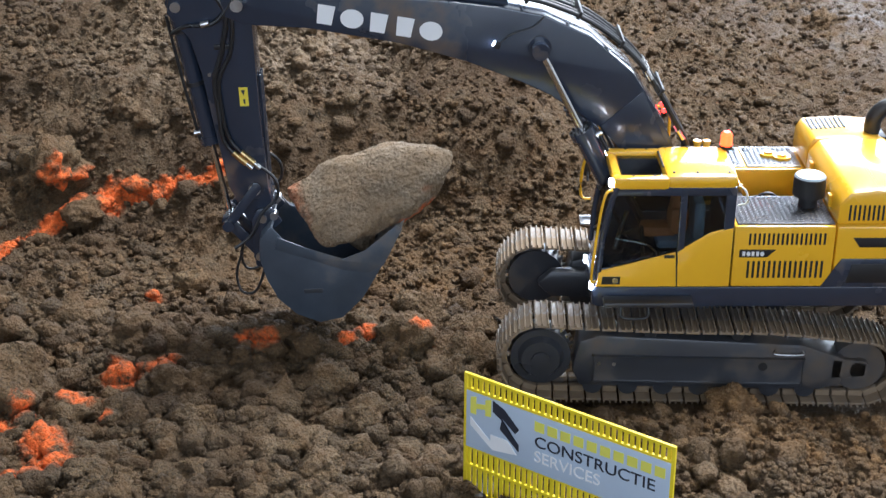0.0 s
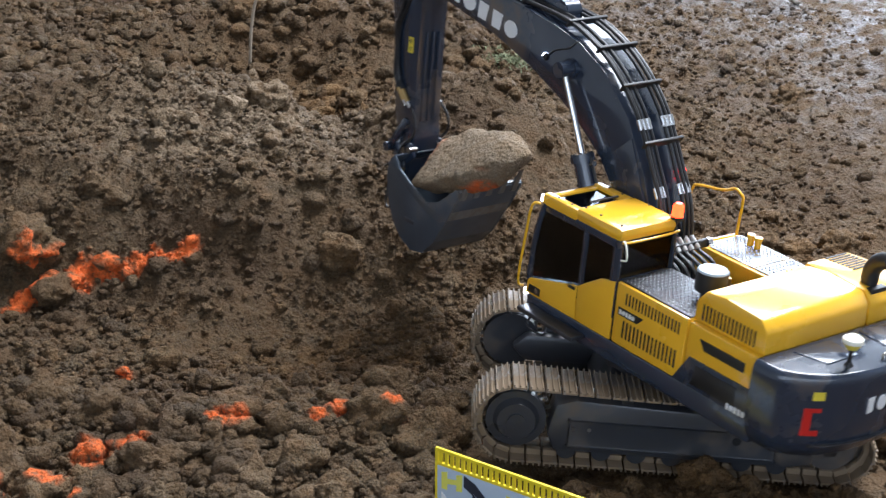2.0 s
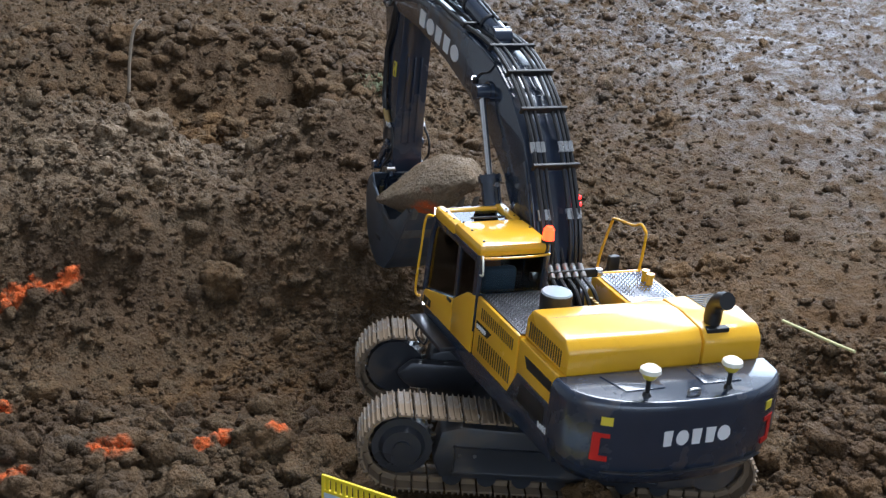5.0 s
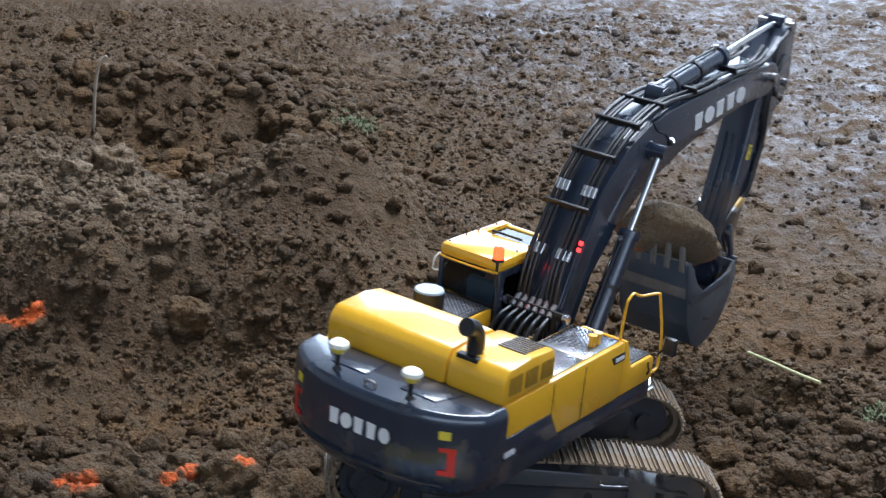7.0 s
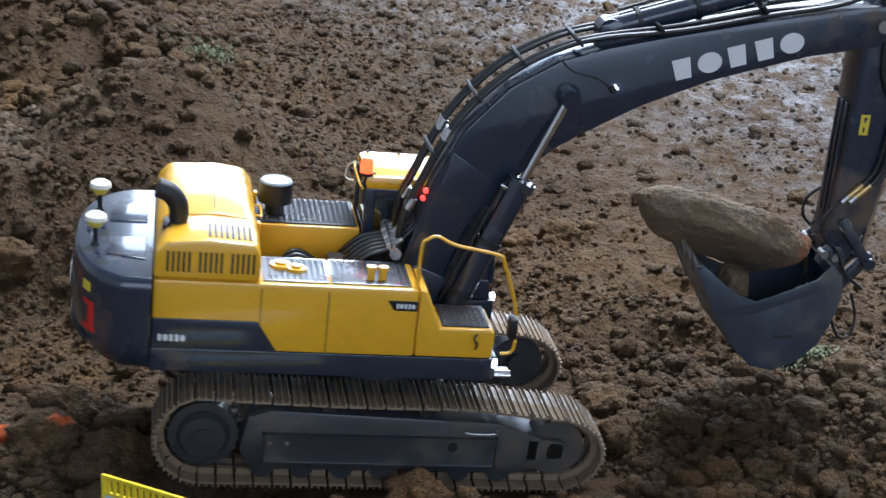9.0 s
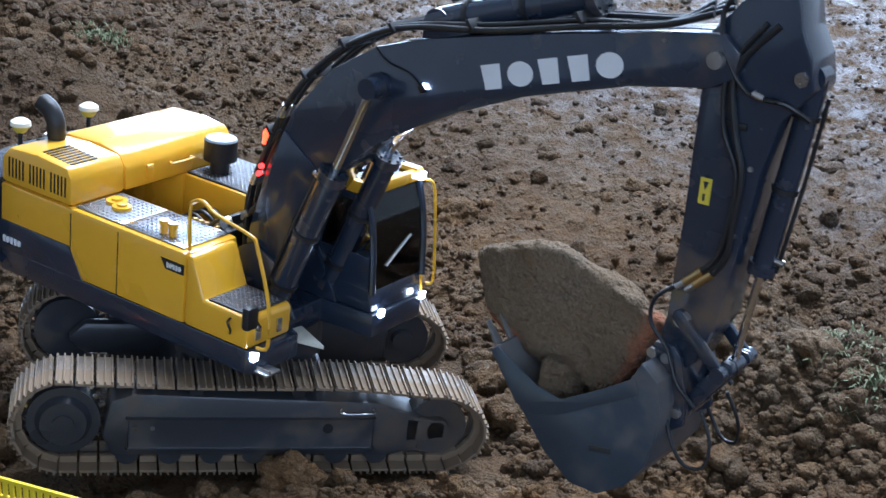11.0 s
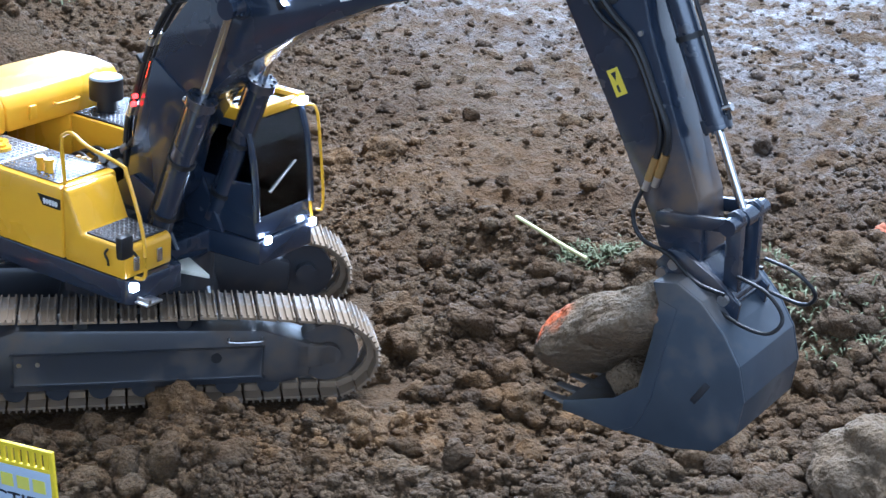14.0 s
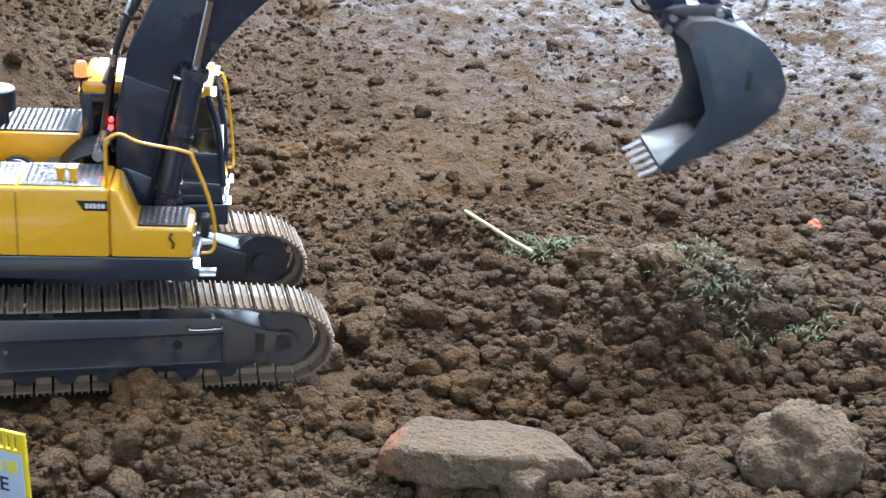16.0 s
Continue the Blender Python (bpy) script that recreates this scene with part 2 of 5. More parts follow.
def merge(bm, tmp):
    me = bpy.data.meshes.new("tmp")
    tmp.to_mesh(me)
    tmp.free()
    bm.from_mesh(me)
    bpy.data.meshes.remove(me)


def prism(bm, outline, y0, y1, w=0.0015):
    """Extrude an outline of (x, z) from y0 to y1."""
    tmp = bmesh.new()
    f = tmp.faces.new([tmp.verts.new((x, y0, z)) for x, z in outline])
    g = bmesh.ops.extrude_face_region(tmp, geom=[f])
    for v in g["geom"]:
        if isinstance(v, bmesh.types.BMVert):
            v.co.y = y1
    bmesh.ops.recalc_face_normals(tmp, faces=tmp.faces)
    bevelled(tmp, tmp.faces, w)
    merge(bm, tmp)
    return bm


def slab(bm, outline, z0, z1, w=0.0015):
    """Extrude an outline of (x, y) from z0 to z1."""
    tmp = bmesh.new()
    f = tmp.faces.new([tmp.verts.new((x, y, z0)) for x, y in outline])
    g = bmesh.ops.extrude_face_region(tmp, geom=[f])
    for v in g["geom"]:
        if isinstance(v, bmesh.types.BMVert):
            v.co.z = z1
    bmesh.ops.recalc_face_normals(tmp, faces=tmp.faces)
    bevelled(tmp, tmp.faces, w)
    merge(bm, tmp)
    return bm


def rod(bm, a, b, r, r2=None, seg=20):
    a, b = Vector(a), Vector(b)
    d = b - a
    m = Matrix.Translation((a + b) / 2) @ d.to_track_quat("Z", "Y").to_matrix().to_4x4()
    bmesh.ops.create_cone(bm, cap_ends=True, segments=seg, radius1=r, radius2=r if r2 is None else r2, depth=d.length, matrix=m)
    return bm


def tube(bm, points, r, seg=8, sub=6):
    """A round hose through the points, smoothly bent."""
    pts = [Vector(p) for p in points]
    path = []
    for i in range(len(pts) - 1):
        p0, p1, p2, p3 = pts[max(i - 1, 0)], pts[i], pts[i + 1], pts[min(i + 2, len(pts) - 1)]
        for k in range(sub):
            t = k / sub
            path.append(0.5 * (2 * p1 + (p2 - p0) * t + (2 * p0 - 5 * p1 + 4 * p2 - p3) * t * t + (3 * p1 - p0 - 3 * p2 + p3) * t ** 3))
    path.append(pts[-1])
    rings = []
    for i, p in enumerate(path):
        d = (path[min(i + 1, len(path) - 1)] - path[max(i - 1, 0)]).normalized()
        q = d.to_track_quat("Z", "Y")
        rings.append([bm.verts.new(p + q @ Vector((r * math.cos(a), r * math.sin(a), 0))) for a in [2 * math.pi * j / seg for j in range(seg)]])
    for u, v in zip(rings, rings[1:]):
        for j in range(seg):
            bm.faces.new((u[j], u[(j + 1) % seg], v[(j + 1) % seg], v[j]))
    bm.faces.new(rings[0][::-1])
    bm.faces.new(rings[-1])
    return bm


def B():
    return bmesh.new()


def thing(name, label, category, group="", kind=""):
    return tagged(new(name), label, category, group, kind)


# ---- ground ----
LATTICES = {}


def lattice(seed):
    if seed not in LATTICES:
        LATTICES[seed] = np.random.RandomState(seed).rand(256, 256)
    return LATTICES[seed]


def value_noise(x, y, seed):
    g = lattice(seed)
    xi, yi = np.floor(x).astype(int), np.floor(y).astype(int)
    u, v = x - xi, y - yi
    u, v = u * u * (3 - 2 * u), v * v * (3 - 2 * v)
    a, b = g[xi % 256, yi % 256], g[(xi + 1) % 256, yi % 256]
    c, d = g[xi % 256, (yi + 1) % 256], g[(xi + 1) % 256, (yi + 1) % 256]
    return (a * (1 - u) + b * u) * (1 - v) + (c * (1 - u) + d * u) * v - 0.5


def hump(x, y, cx, cy, rx, ry, turn=0.0):
    c, s = math.cos(radians(turn)), math.sin(radians(turn))
    u, v = (x - cx) * c + (y - cy) * s, -(x - cx) * s + (y - cy) * c
    return np.exp(-(u / rx) ** 2 - (v / ry) ** 2)


def knobs(x, y, size, seed):
    """Half-round lumps packed side by side, each with its own place and radius."""
    gx, gy, gr = lattice(seed), lattice(seed + 1), lattice(seed + 2)
    ci, cj = np.floor(x / size).astype(int), np.floor(y / size).astype(int)
    out = np.zeros_like(x)
    for di in (-1, 0, 1):
        for dj in (-1, 0, 1):
            i, j = (ci + di), (cj + dj)
            u, v, w = gx[i % 256, j % 256], gy[i % 256, j % 256], gr[i % 256, j % 256]
            r = size * (0.25 + 0.55 * w * w)
            d = ((x - (i + u) * size) ** 2 + (y - (j + v) * size) ** 2) / (r * r)
            out = np.maximum(out, r * np.sqrt(np.maximum(0, 1 - d)))
    return out


def step(a, b, v):
    t = np.clip((v - a) / (b - a), 0, 1)
    return t * t * (3 - 2 * t)


def roughness(x, y):
    """How lumpy the soil lies: heaped rubble left and in front, trodden mud far right."""
    flat = step(0.0, 0.35, x - 0.05 - 0.25 * (y - 0.6)) * step(0.15, 0.5, y)
    hollow = 0.45 * hump(x, y, -0.42, 0.24, 0.16, 0.09, 5) + 0.4 * hump(x, y, 0.33, -0.17, 0.12, 0.06) + 0.3 * hump(x, y, -0.15, 0.5, 0.2, 0.1)
    return np.clip(1.0 - 0.72 * flat - hollow, 0.2, 1)


def heap(x, y):
    """The dug-out heap: a steep face towards the machine, an uneven crest with a gully, a hollow and a second heap behind."""
    wob = 0.10 * value_noise(x * 6 + 3, y * 6, 31) + 0.04 * value_noise(x * 17, y * 17 + 5, 32)
    face = np.clip((y + wob - 0.29 - 0.10 * step(-0.25, 0.05, x)) / 0.20, 0, 1)
    face = face ** 1.15
    back = step(1.10, 0.72, y + wob)
    end = step(0.12, -0.22, x + 0.5 * wob)
    h = 0.115 * face * back * end
    h += 0.045 * hump(x, y, -0.64, 0.74, 0.20, 0.15, 10) + 0.075 * hump(x, y, -0.19, 0.68, 0.15, 0.10, -12)
    h -= 0.045 * hump(x, y, -0.385, 0.72, 0.055, 0.17, 15) + 0.05 * hump(x, y, -0.52, 1.12, 0.13, 0.14, 0)
    h += 0.12 * hump(x, y, -0.46, 1.42, 0.38, 0.16, -6) + 0.07 * hump(x, y, -0.95, 1.2, 0.28, 0.4)
    h -= 0.085 * hump(x, y, -0.284, 1.286, 0.026, 0.04)
    return h


def height(x, y):
    x, y = np.asarray(x, float), np.asarray(y, float)
    h = heap(x, y) - 0.03 * hump(x, y, -0.40, 0.22, 0.24, 0.12)
    h += 0.025 * hump(x, y, -0.48, -0.03, 0.25, 0.07) - 0.035 * hump(x, y, 0.35, -0.17, 0.16, 0.07)
    h += 0.06 * hump(x, y, 0.59, -0.06, 0.20, 0.075, -38) + 0.03 * hump(x, y, 0.38, 0.2, 0.13, 0.05, -40)
    h += 0.02 * hump(x, y, 0.1, -0.24, 0.2, 0.09) + 0.015 * hump(x, y, 0.56, -0.36, 0.2, 0.08)
    h -= 0.022 * hump(x, y, -0.15, -0.325, 0.13, 0.05, -35)
    wx, wy = x + 0.02 * value_noise(x * 30, y * 30, 1) + 0.007 * value_noise(x * 95, y * 95, 15), y + 0.02 * value_noise(x * 30, y * 30, 2) + 0.007 * value_noise(x * 95, y * 95, 16)
    r = roughness(x, y)
    h += 0.026 * value_noise(wx * 7, wy * 7, 3) + 0.016 * r * value_noise(wx * 19, wy * 19, 4)
    lump = np.abs(value_noise(wx * 42, wy * 42, 5)) * 2
    h += r * (0.007 * (0.5 - lump) + 0.007 * value_noise(wx * 85, wy * 85, 6) + 0.006 * value_noise(wx * 170, wy * 170, 7))
    h += 0.005 * value_noise(wx * 60, wy * 60, 8) + 0.004 * value_noise(wx * 130, wy * 130, 9)
    rub = r * np.clip(0.25 + 1.6 * value_noise(x * 5, y * 5, 41), 0.0, 0.9)
    h += 0.20 * rub * knobs(wx, wy, 0.042, 60) + 0.24 * r * knobs(wx, wy, 0.022, 70) + 0.6 * knobs(wx, wy, 0.013, 80) - 0.010 * r
    far = step(3.0, 8.0, np.hypot(x, y))
    h *= 1 - far
    # the bed pressed flat under the tracks, lower where the front has sunk in
    bed = step(0.30, 0.21, np.abs(x)) * step(0.165, 0.125, np.abs(y))
    floor_z = -0.006 - 0.07 * np.clip(x, 0, 0.3) + 0.002 * value_noise(wx * 80, wy * 80, 10)
    return h * (1 - bed) + np.minimum(h, floor_z) * bed


ORANGE = [(-0.795, 0.233), (-0.757, 0.307), (-0.716, 0.345), (-0.690, 0.366), (-0.631, 0.361), (-0.581, 0.367), (-0.546, 0.373)]
ORANGE_SPOTS = [(-0.342, -0.022, 0.018), (-0.356, -0.044, 0.012), (-0.440, -0.060, 0.018), (-0.456, -0.053, 0.015), (-0.581, 0.087, 0.015), (-0.578, -0.103, 0.025), (-0.538, -0.087, 0.018), (-0.279, -0.033, 0.014),
                (-0.629, -0.223, 0.030), (-0.661, -0.171, 0.020), (-0.675, -0.190, 0.020), (-0.606, -0.263, 0.032), (-0.618, -0.240, 0.030), (-0.578, -0.174, 0.016), (-0.612, -0.150, 0.022), (-0.640, -0.281, 0.016), (-0.685, 0.350, 0.026)]


def spray(x, y):
    out = np.zeros_like(x)
    wob = 0.012 * value_noise(x * 40, y * 40, 21)
    for (ax, ay), (bx, by) in zip(ORANGE, ORANGE[1:]):
        t = np.clip(((x - ax) * (bx - ax) + (y - ay) * (by - ay)) / ((bx - ax) ** 2 + (by - ay) ** 2), 0, 1)
        d = np.hypot(x - ax - t * (bx - ax), y - ay - t * (by - ay)) + wob
        out = np.maximum(out, step(0.0105, 0.005, d))
    for cx, cy, r in ORANGE_SPOTS:
        out = np.maximum(out, step(r * 0.75, r * 0.45, np.hypot(x - cx, y - cy) + wob))
    return out


def clay_sheen(x, y):
    """Grey, wet clay smears of the trodden floor, with their bluish sheen put into the colour."""
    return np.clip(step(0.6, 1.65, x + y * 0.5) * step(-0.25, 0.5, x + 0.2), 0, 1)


def dry(x, y):
    """Paler, dried-out crust: the top of the heap, the turned-up ridge and the rubble in front."""
    a = 0.95 * hump(x, y, -0.52, 0.62, 0.22, 0.13, 12) + 0.6 * hump(x, y, -0.4, 0.82, 0.12, 0.1) + 0.5 * hump(x, y, -0.85, 0.95, 0.2, 0.15)
    a += 0.5 * hump(x, y, 0.60, -0.06, 0.2, 0.12, -35) + 0.35 * hump(x, y, -0.2, -0.22, 0.4, 0.12) + 0.35 * hump(x, y, 0.3, -0.33, 0.3, 0.1)
    return np.clip(a, 0, 1)


def ochre(x, y):
    """Yellowish subsoil in the hollow behind the heap, in the pit and in the digging."""
    a = 0.9 * hump(x, y, -0.52, 1.14, 0.14, 0.12) + 0.7 * hump(x, y, -0.34, 0.2, 0.16, 0.1) + 0.6 * hump(x, y, 0.3, -0.17, 0.25, 0.1) + 0.5 * hump(x, y, 0.3, 0.4, 0.4, 0.2)
    return np.clip(a + 0.5 * hump(x, y, 0.05, -0.2, 0.25, 0.06), 0, 1)


def soil_attributes(me, x, y, wet=1.0):
    for name, values in (("spray", spray(x, y)), ("clay_sheen", wet * clay_sheen(x, y)), ("dry", dry(x, y)), ("ochre", ochre(x, y))):
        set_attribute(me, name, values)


def axis_values(lo, hi, stepsize, reach):
    mid = np.arange(lo, hi + stepsize / 2, stepsize)
    grow, s, p = [], stepsize, 0.0
    while p < reach:
        s = min(s * 1.09, 0.012) if p < 1.6 else s * 1.11
        p += s
        grow.append(p)
    grow = np.array(grow)
    return np.concatenate([lo - grow[::-1], mid, hi + grow])


def mesh_from(name, co, faces, smooth=True):
    me = bpy.data.meshes.new(name)
    k = faces.shape[1]
    me.vertices.add(len(co))
    me.vertices.foreach_set("co", co.astype(np.float32).ravel())
    me.loops.add(faces.size)
    me.loops.foreach_set("vertex_index", faces.astype(np.int32).ravel())
    me.polygons.add(len(faces))
    me.polygons.foreach_set("loop_start", np.arange(0, faces.size, k, dtype=np.int32))
    me.polygons.foreach_set("use_smooth", np.full(len(faces), smooth))
    me.update(calc_edges=True)
    return me


def set_attribute(me, name, values):
    a = me.attributes.new(name, "FLOAT", "POINT")
    a.data.foreach_set("value", values.astype(np.float32))


def make_ground():
    xs, ys = axis_values(-1.0, 1.2, 0.0058, 60), axis_values(-0.46, 1.0, 0.0058, 60)
    gx, gy = np.meshgrid(xs, ys, indexing="ij")
    x, y = gx.ravel(), gy.ravel()
    co = np.stack([x, y, height(x, y)], 1)
    i, j = np.meshgrid(np.arange(len(xs) - 1), np.arange(len(ys) - 1), indexing="ij")
    a = (i * len(ys) + j).ravel()
    me = mesh_from("ground", co, np.stack([a, a + len(ys), a + len(ys) + 1, a + 1], 1))
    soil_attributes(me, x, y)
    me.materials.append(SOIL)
    return tagged(new("ground", me), "damp brown churned soil of an indoor arena", "ground", kind="structure")


make_ground()


def make_hall():
    """Plain closed hall, unseen, round the arena, with a roof light, a gate and an added fill opening left open."""
    x0, x1, y0, y1 = HALL
    z0, z1 = -0.3, ROOF_LIGHT[2]
    board = mat("pale_hall_boarding", (0.55, 0.55, 0.54), 0.8, scale=3)
    gx0, gx1, gz0, gz1 = GATE

    def wall(name, *boxes):
        bm = bmesh.new()
        for q in boxes:
            box(bm, *q, 0)
        tagged(part(name, bm, board, None, "", False), "plain pale boarded hall wall", "wall", kind="structure")
    wx0, wx1, wz0, wz1 = FILL_OPENING
    wall("wall_south", (x0 - 0.2, wx0, y0 - 0.2, y0, z0, z1), (wx1, x1 + 0.2, y0 - 0.2, y0, z0, z1), (wx0, wx1, y0 - 0.2, y0, z0, wz0), (wx0, wx1, y0 - 0.2, y0, wz1, z1))
    wall("wall_west", (x0 - 0.2, x0, y0, y1, z0, z1))
    wall("wall_east", (x1, x1 + 0.2, y0, y1, z0, z1))
    wall("wall_north", (x0 - 0.2, gx0, y1, y1 + 0.2, z0, z1), (gx1, x1 + 0.2, y1, y1 + 0.2, z0, z1), (gx0, gx1, y1, y1 + 0.2, gz1, z1), (gx0, gx1, y1, y1 + 0.2, z0, gz0))
    cx, cy, _, w, d = ROOF_LIGHT
    bm = bmesh.new()
    for q in ((x0 - 0.2, cx - w / 2, y0 - 0.2, y1 + 0.2), (cx + w / 2, x1 + 0.2, y0 - 0.2, y1 + 0.2), (cx - w / 2, cx + w / 2, y0 - 0.2, cy - d / 2), (cx - w / 2, cx + w / 2, cy + d / 2, y1 + 0.2)):
        box(bm, *q, z1, z1 + 0.15, 0)
    tagged(part("ceiling", bm, board, None, "", False), "plain pale hall roof with a roof light", "ceiling", kind="structure")


make_hall()


def ball(sub):
    bm = bmesh.new()
    bmesh.ops.create_icosphere(bm, subdivisions=sub, radius=1)
    co = np.array([v.co[:] for v in bm.verts])
    fa = np.array([[v.index for v in f.verts] for f in bm.faces])
    bm.free()
    return co, fa


def lump_shape(sub, seed, rough=0.3):
    co, fa = ball(sub)
    noise.seed_set(seed)
    r = np.array([1 + rough * noise.noise(Vector(c) * 1.1 + Vector((seed * 3.1, 0, 0))) + 0.5 * rough * noise.noise(Vector(c) * 2.6 + Vector((0, seed * 1.7, 0)))
                  + 0.32 * rough * noise.noise(Vector(c) * 5.5 + Vector((0, 0, seed))) + 0.16 * rough * noise.noise(Vector(c) * 12 + Vector((seed, 0, 0))) for c in co])
    return co * r[:, None], fa


def turns(n, rs):
    q = rs.randn(n, 4)
    q /= np.linalg.norm(q, axis=1)[:, None]
    w, x, y, z = q.T
    return np.stack([1 - 2 * (y * y + z * z), 2 * (x * y - z * w), 2 * (x * z + y * w), 2 * (x * y + z * w), 1 - 2 * (x * x + z * z), 2 * (y * z - x * w),
                     2 * (x * z - y * w), 2 * (y * z + x * w), 1 - 2 * (x * x + y * y)], 1).reshape(n, 3, 3)


def scatter(name, count, r_lo, r_hi, sub, seed, label, power=2.2, area=None):
    rs = np.random.RandomState(seed)
    if area:
        x, y = rs.uniform(area[0], area[1], count * 9), rs.uniform(area[2], area[3], count * 9)
    else:
        y = -0.48 + 3.0 * rs.rand(count * 9) ** 1.9
        x = -0.68 - 0.27 * (y + 0.4) + rs.rand(count * 9) * (1.42 + 0.62 * (y + 0.4))
    cluster = value_noise(x * 9, y * 9, seed + 50) + 0.5
    bed = step(0.235, 0.22, np.abs(x)) * step(0.135, 0.125, np.abs(y))
    keep = rs.rand(count * 9) < roughness(x, y) ** 1.3 * (0.10 + 1.1 * cluster) * (1 - bed)
    x, y = x[keep][:count], y[keep][:count]
    n = len(x)
    r = r_lo + (r_hi - r_lo) * rs.rand(n) ** power
    shapes = [lump_shape(sub, s + seed, 0.62) for s in range(7)]
    pick = rs.randint(0, 7, n)
    rot = turns(n, rs)
    flat = np.stack([rs.uniform(0.8, 1.25, n), rs.uniform(0.8, 1.25, n), rs.uniform(0.6, 0.95, n)], 1)
    z = height(x, y) + r * rs.uniform(-0.2, 0.5, n)
    nv = len(shapes[0][0])
    base = np.stack([s[0] for s in shapes])[pick]
    co = np.einsum("nij,nvj->nvi", rot, base) * (r[:, None] * flat)[:, None, :] + np.stack([x, y, z], 1)[:, None, :]
    fa = np.stack([s[1] for s in shapes])[pick] + (np.arange(n) * nv)[:, None, None]
    co = co.reshape(-1, 3)
    me = mesh_from(name, co, fa.reshape(-1, 3), True)
    soil_attributes(me, co[:, 0], co[:, 1], 0.5)
    me.materials.append(CLOD)
    return tagged(new(name, me), label, "soil", kind="stuff")


scatter("crumbs", 72000, 0.0020, 0.0058, 1, 11, "small crumbs of brown soil strewn over the ground")
scatter("clods", 7500, 0.0042, 0.0145, 2, 12, "rounded brown clods of earth heaped over the ground", 3.6)
scatter("clods", 1700, 0.0060, 0.0190, 2, 21, "rounded brown clods tumbled over the farther heap", 2.4, (-1.1, -0.02, 0.78, 1.9))
scatter("clods", 3200, 0.0030, 0.0095, 2, 23, "small rounded clods piled along the dug-up ridge", 2.0, (0.33, 0.85, -0.30, 0.12))
scatter("clods", 2200, 0.0040, 0.0150, 2, 25, "rounded clods of rubble in front of the machine", 2.6, (-0.72, -0.16, -0.34, 0.06))


def boulder(name, x, y, size, seed, label, mat_=None, squash=0.8, dz=0.25, turn=0.0, stretch=1.0, sub=4, rough=0.55, group="large clods of earth"):
    co, fa = lump_shape(sub, seed, rough)
    co = co * np.array([size * stretch, size, size * squash])
    me = mesh_from(name, co, fa, True)
    z = float(height(np.array([x]), np.array([y]))[0]) + size * squash * dz
    c, s = math.cos(radians(turn)), math.sin(radians(turn))
    px, py = x + co[:, 0] * c - co[:, 1] * s, y + co[:, 0] * s + co[:, 1] * c
    soil_attributes(me, px, py, 0.1)
    me.materials.append(mat_ or CLOD)
    ob = tagged(new(name, me), label, "clod", group)
    ob.matrix_world = pose(x, y, z, 0, 0, turn)
    return ob


CLODS = [(-0.759, 0.361, 0.055), (-0.58, -0.02, 0.03), (-0.516, -0.115, 0.026), (-0.368, -0.115, 0.028), (-0.68, -0.12, 0.05), (-0.284, 0.05, 0.032), (-0.223, 0.03, 0.026), (-0.293, -0.03, 0.036),
         (-0.242, -0.055, 0.034), (-0.33, -0.17, 0.024), (-0.408, -0.158, 0.019), (-0.487, -0.182, 0.021), (-0.39, -0.225, 0.032), (-0.49, 0.733, 0.034), (0.033, -0.15, 0.03), (-0.36, -0.27, 0.022),
         (-0.497, -0.014, 0.017), (-0.443, -0.012, 0.018), (-0.403, 0.002, 0.016), (-0.357, 0.399, 0.032), (-0.288, 0.06, 0.028), (0.245, 0.045, 0.026), (0.25, -0.012, 0.028), (0.292, -0.008, 0.018),
         (0.486, 0.02, 0.026), (0.3, 0.5, 0.03), (0.237, 0.475, 0.026), (0.326, -0.125, 0.019), (0.664, 0.63, 0.019), (0.183, -0.18, 0.019), (0.7, -0.03, 0.022), (0.535, -0.04, 0.022), (0.71, 0.08, 0.028)]
CLODS += [(-0.601, 1.401, 0.036), (-0.268, 1.317, 0.027), (0.36, 1.2, 0.03), (-0.709, 0.336, 0.03), (-0.55, 0.14, 0.022), (-0.65, 0.02, 0.03), (-0.62, -0.16, 0.03), (0.22, 0.02, 0.018), (0.2, -0.06, 0.02),
          (0.235, -0.1, 0.016), (-0.3, 0.12, 0.02), (-0.24, 0.1, 0.018), (-0.451, 0.619, 0.022), (-0.537, 0.654, 0.025), (-0.385, 1.179, 0.02), (0.106, 0.475, 0.02), (0.159, 0.356, 0.02), (0.02, 0.417, 0.022)]
CLODS += [(-0.749, 2.186, 0.027), (-0.626, 1.821, 0.027), (-0.459, 1.393, 0.029), (-0.72, 2.275, 0.025), (-0.381, 1.436, 0.019), (-0.239, 1.29, 0.02), (-0.213, 1.272, 0.018), (-0.172, 1.259, 0.02), (-0.612, 0.607, 0.022), (-0.531, 0.545, 0.018), (-0.459, 0.552, 0.018), (-0.442, 1.15, 0.02), (-0.581, 0.609, 0.014), (-0.25, 0.652, 0.013), (-0.194, 0.58, 0.017), (-0.484, 0.458, 0.016), (-0.135, 0.666, 0.013), (-0.494, 1.299, 0.014), (-0.561, 1.999, 0.02), (-0.454, 2.049, 0.02), (-0.647, 2.403, 0.025), (-0.366, 2.05, 0.018)]
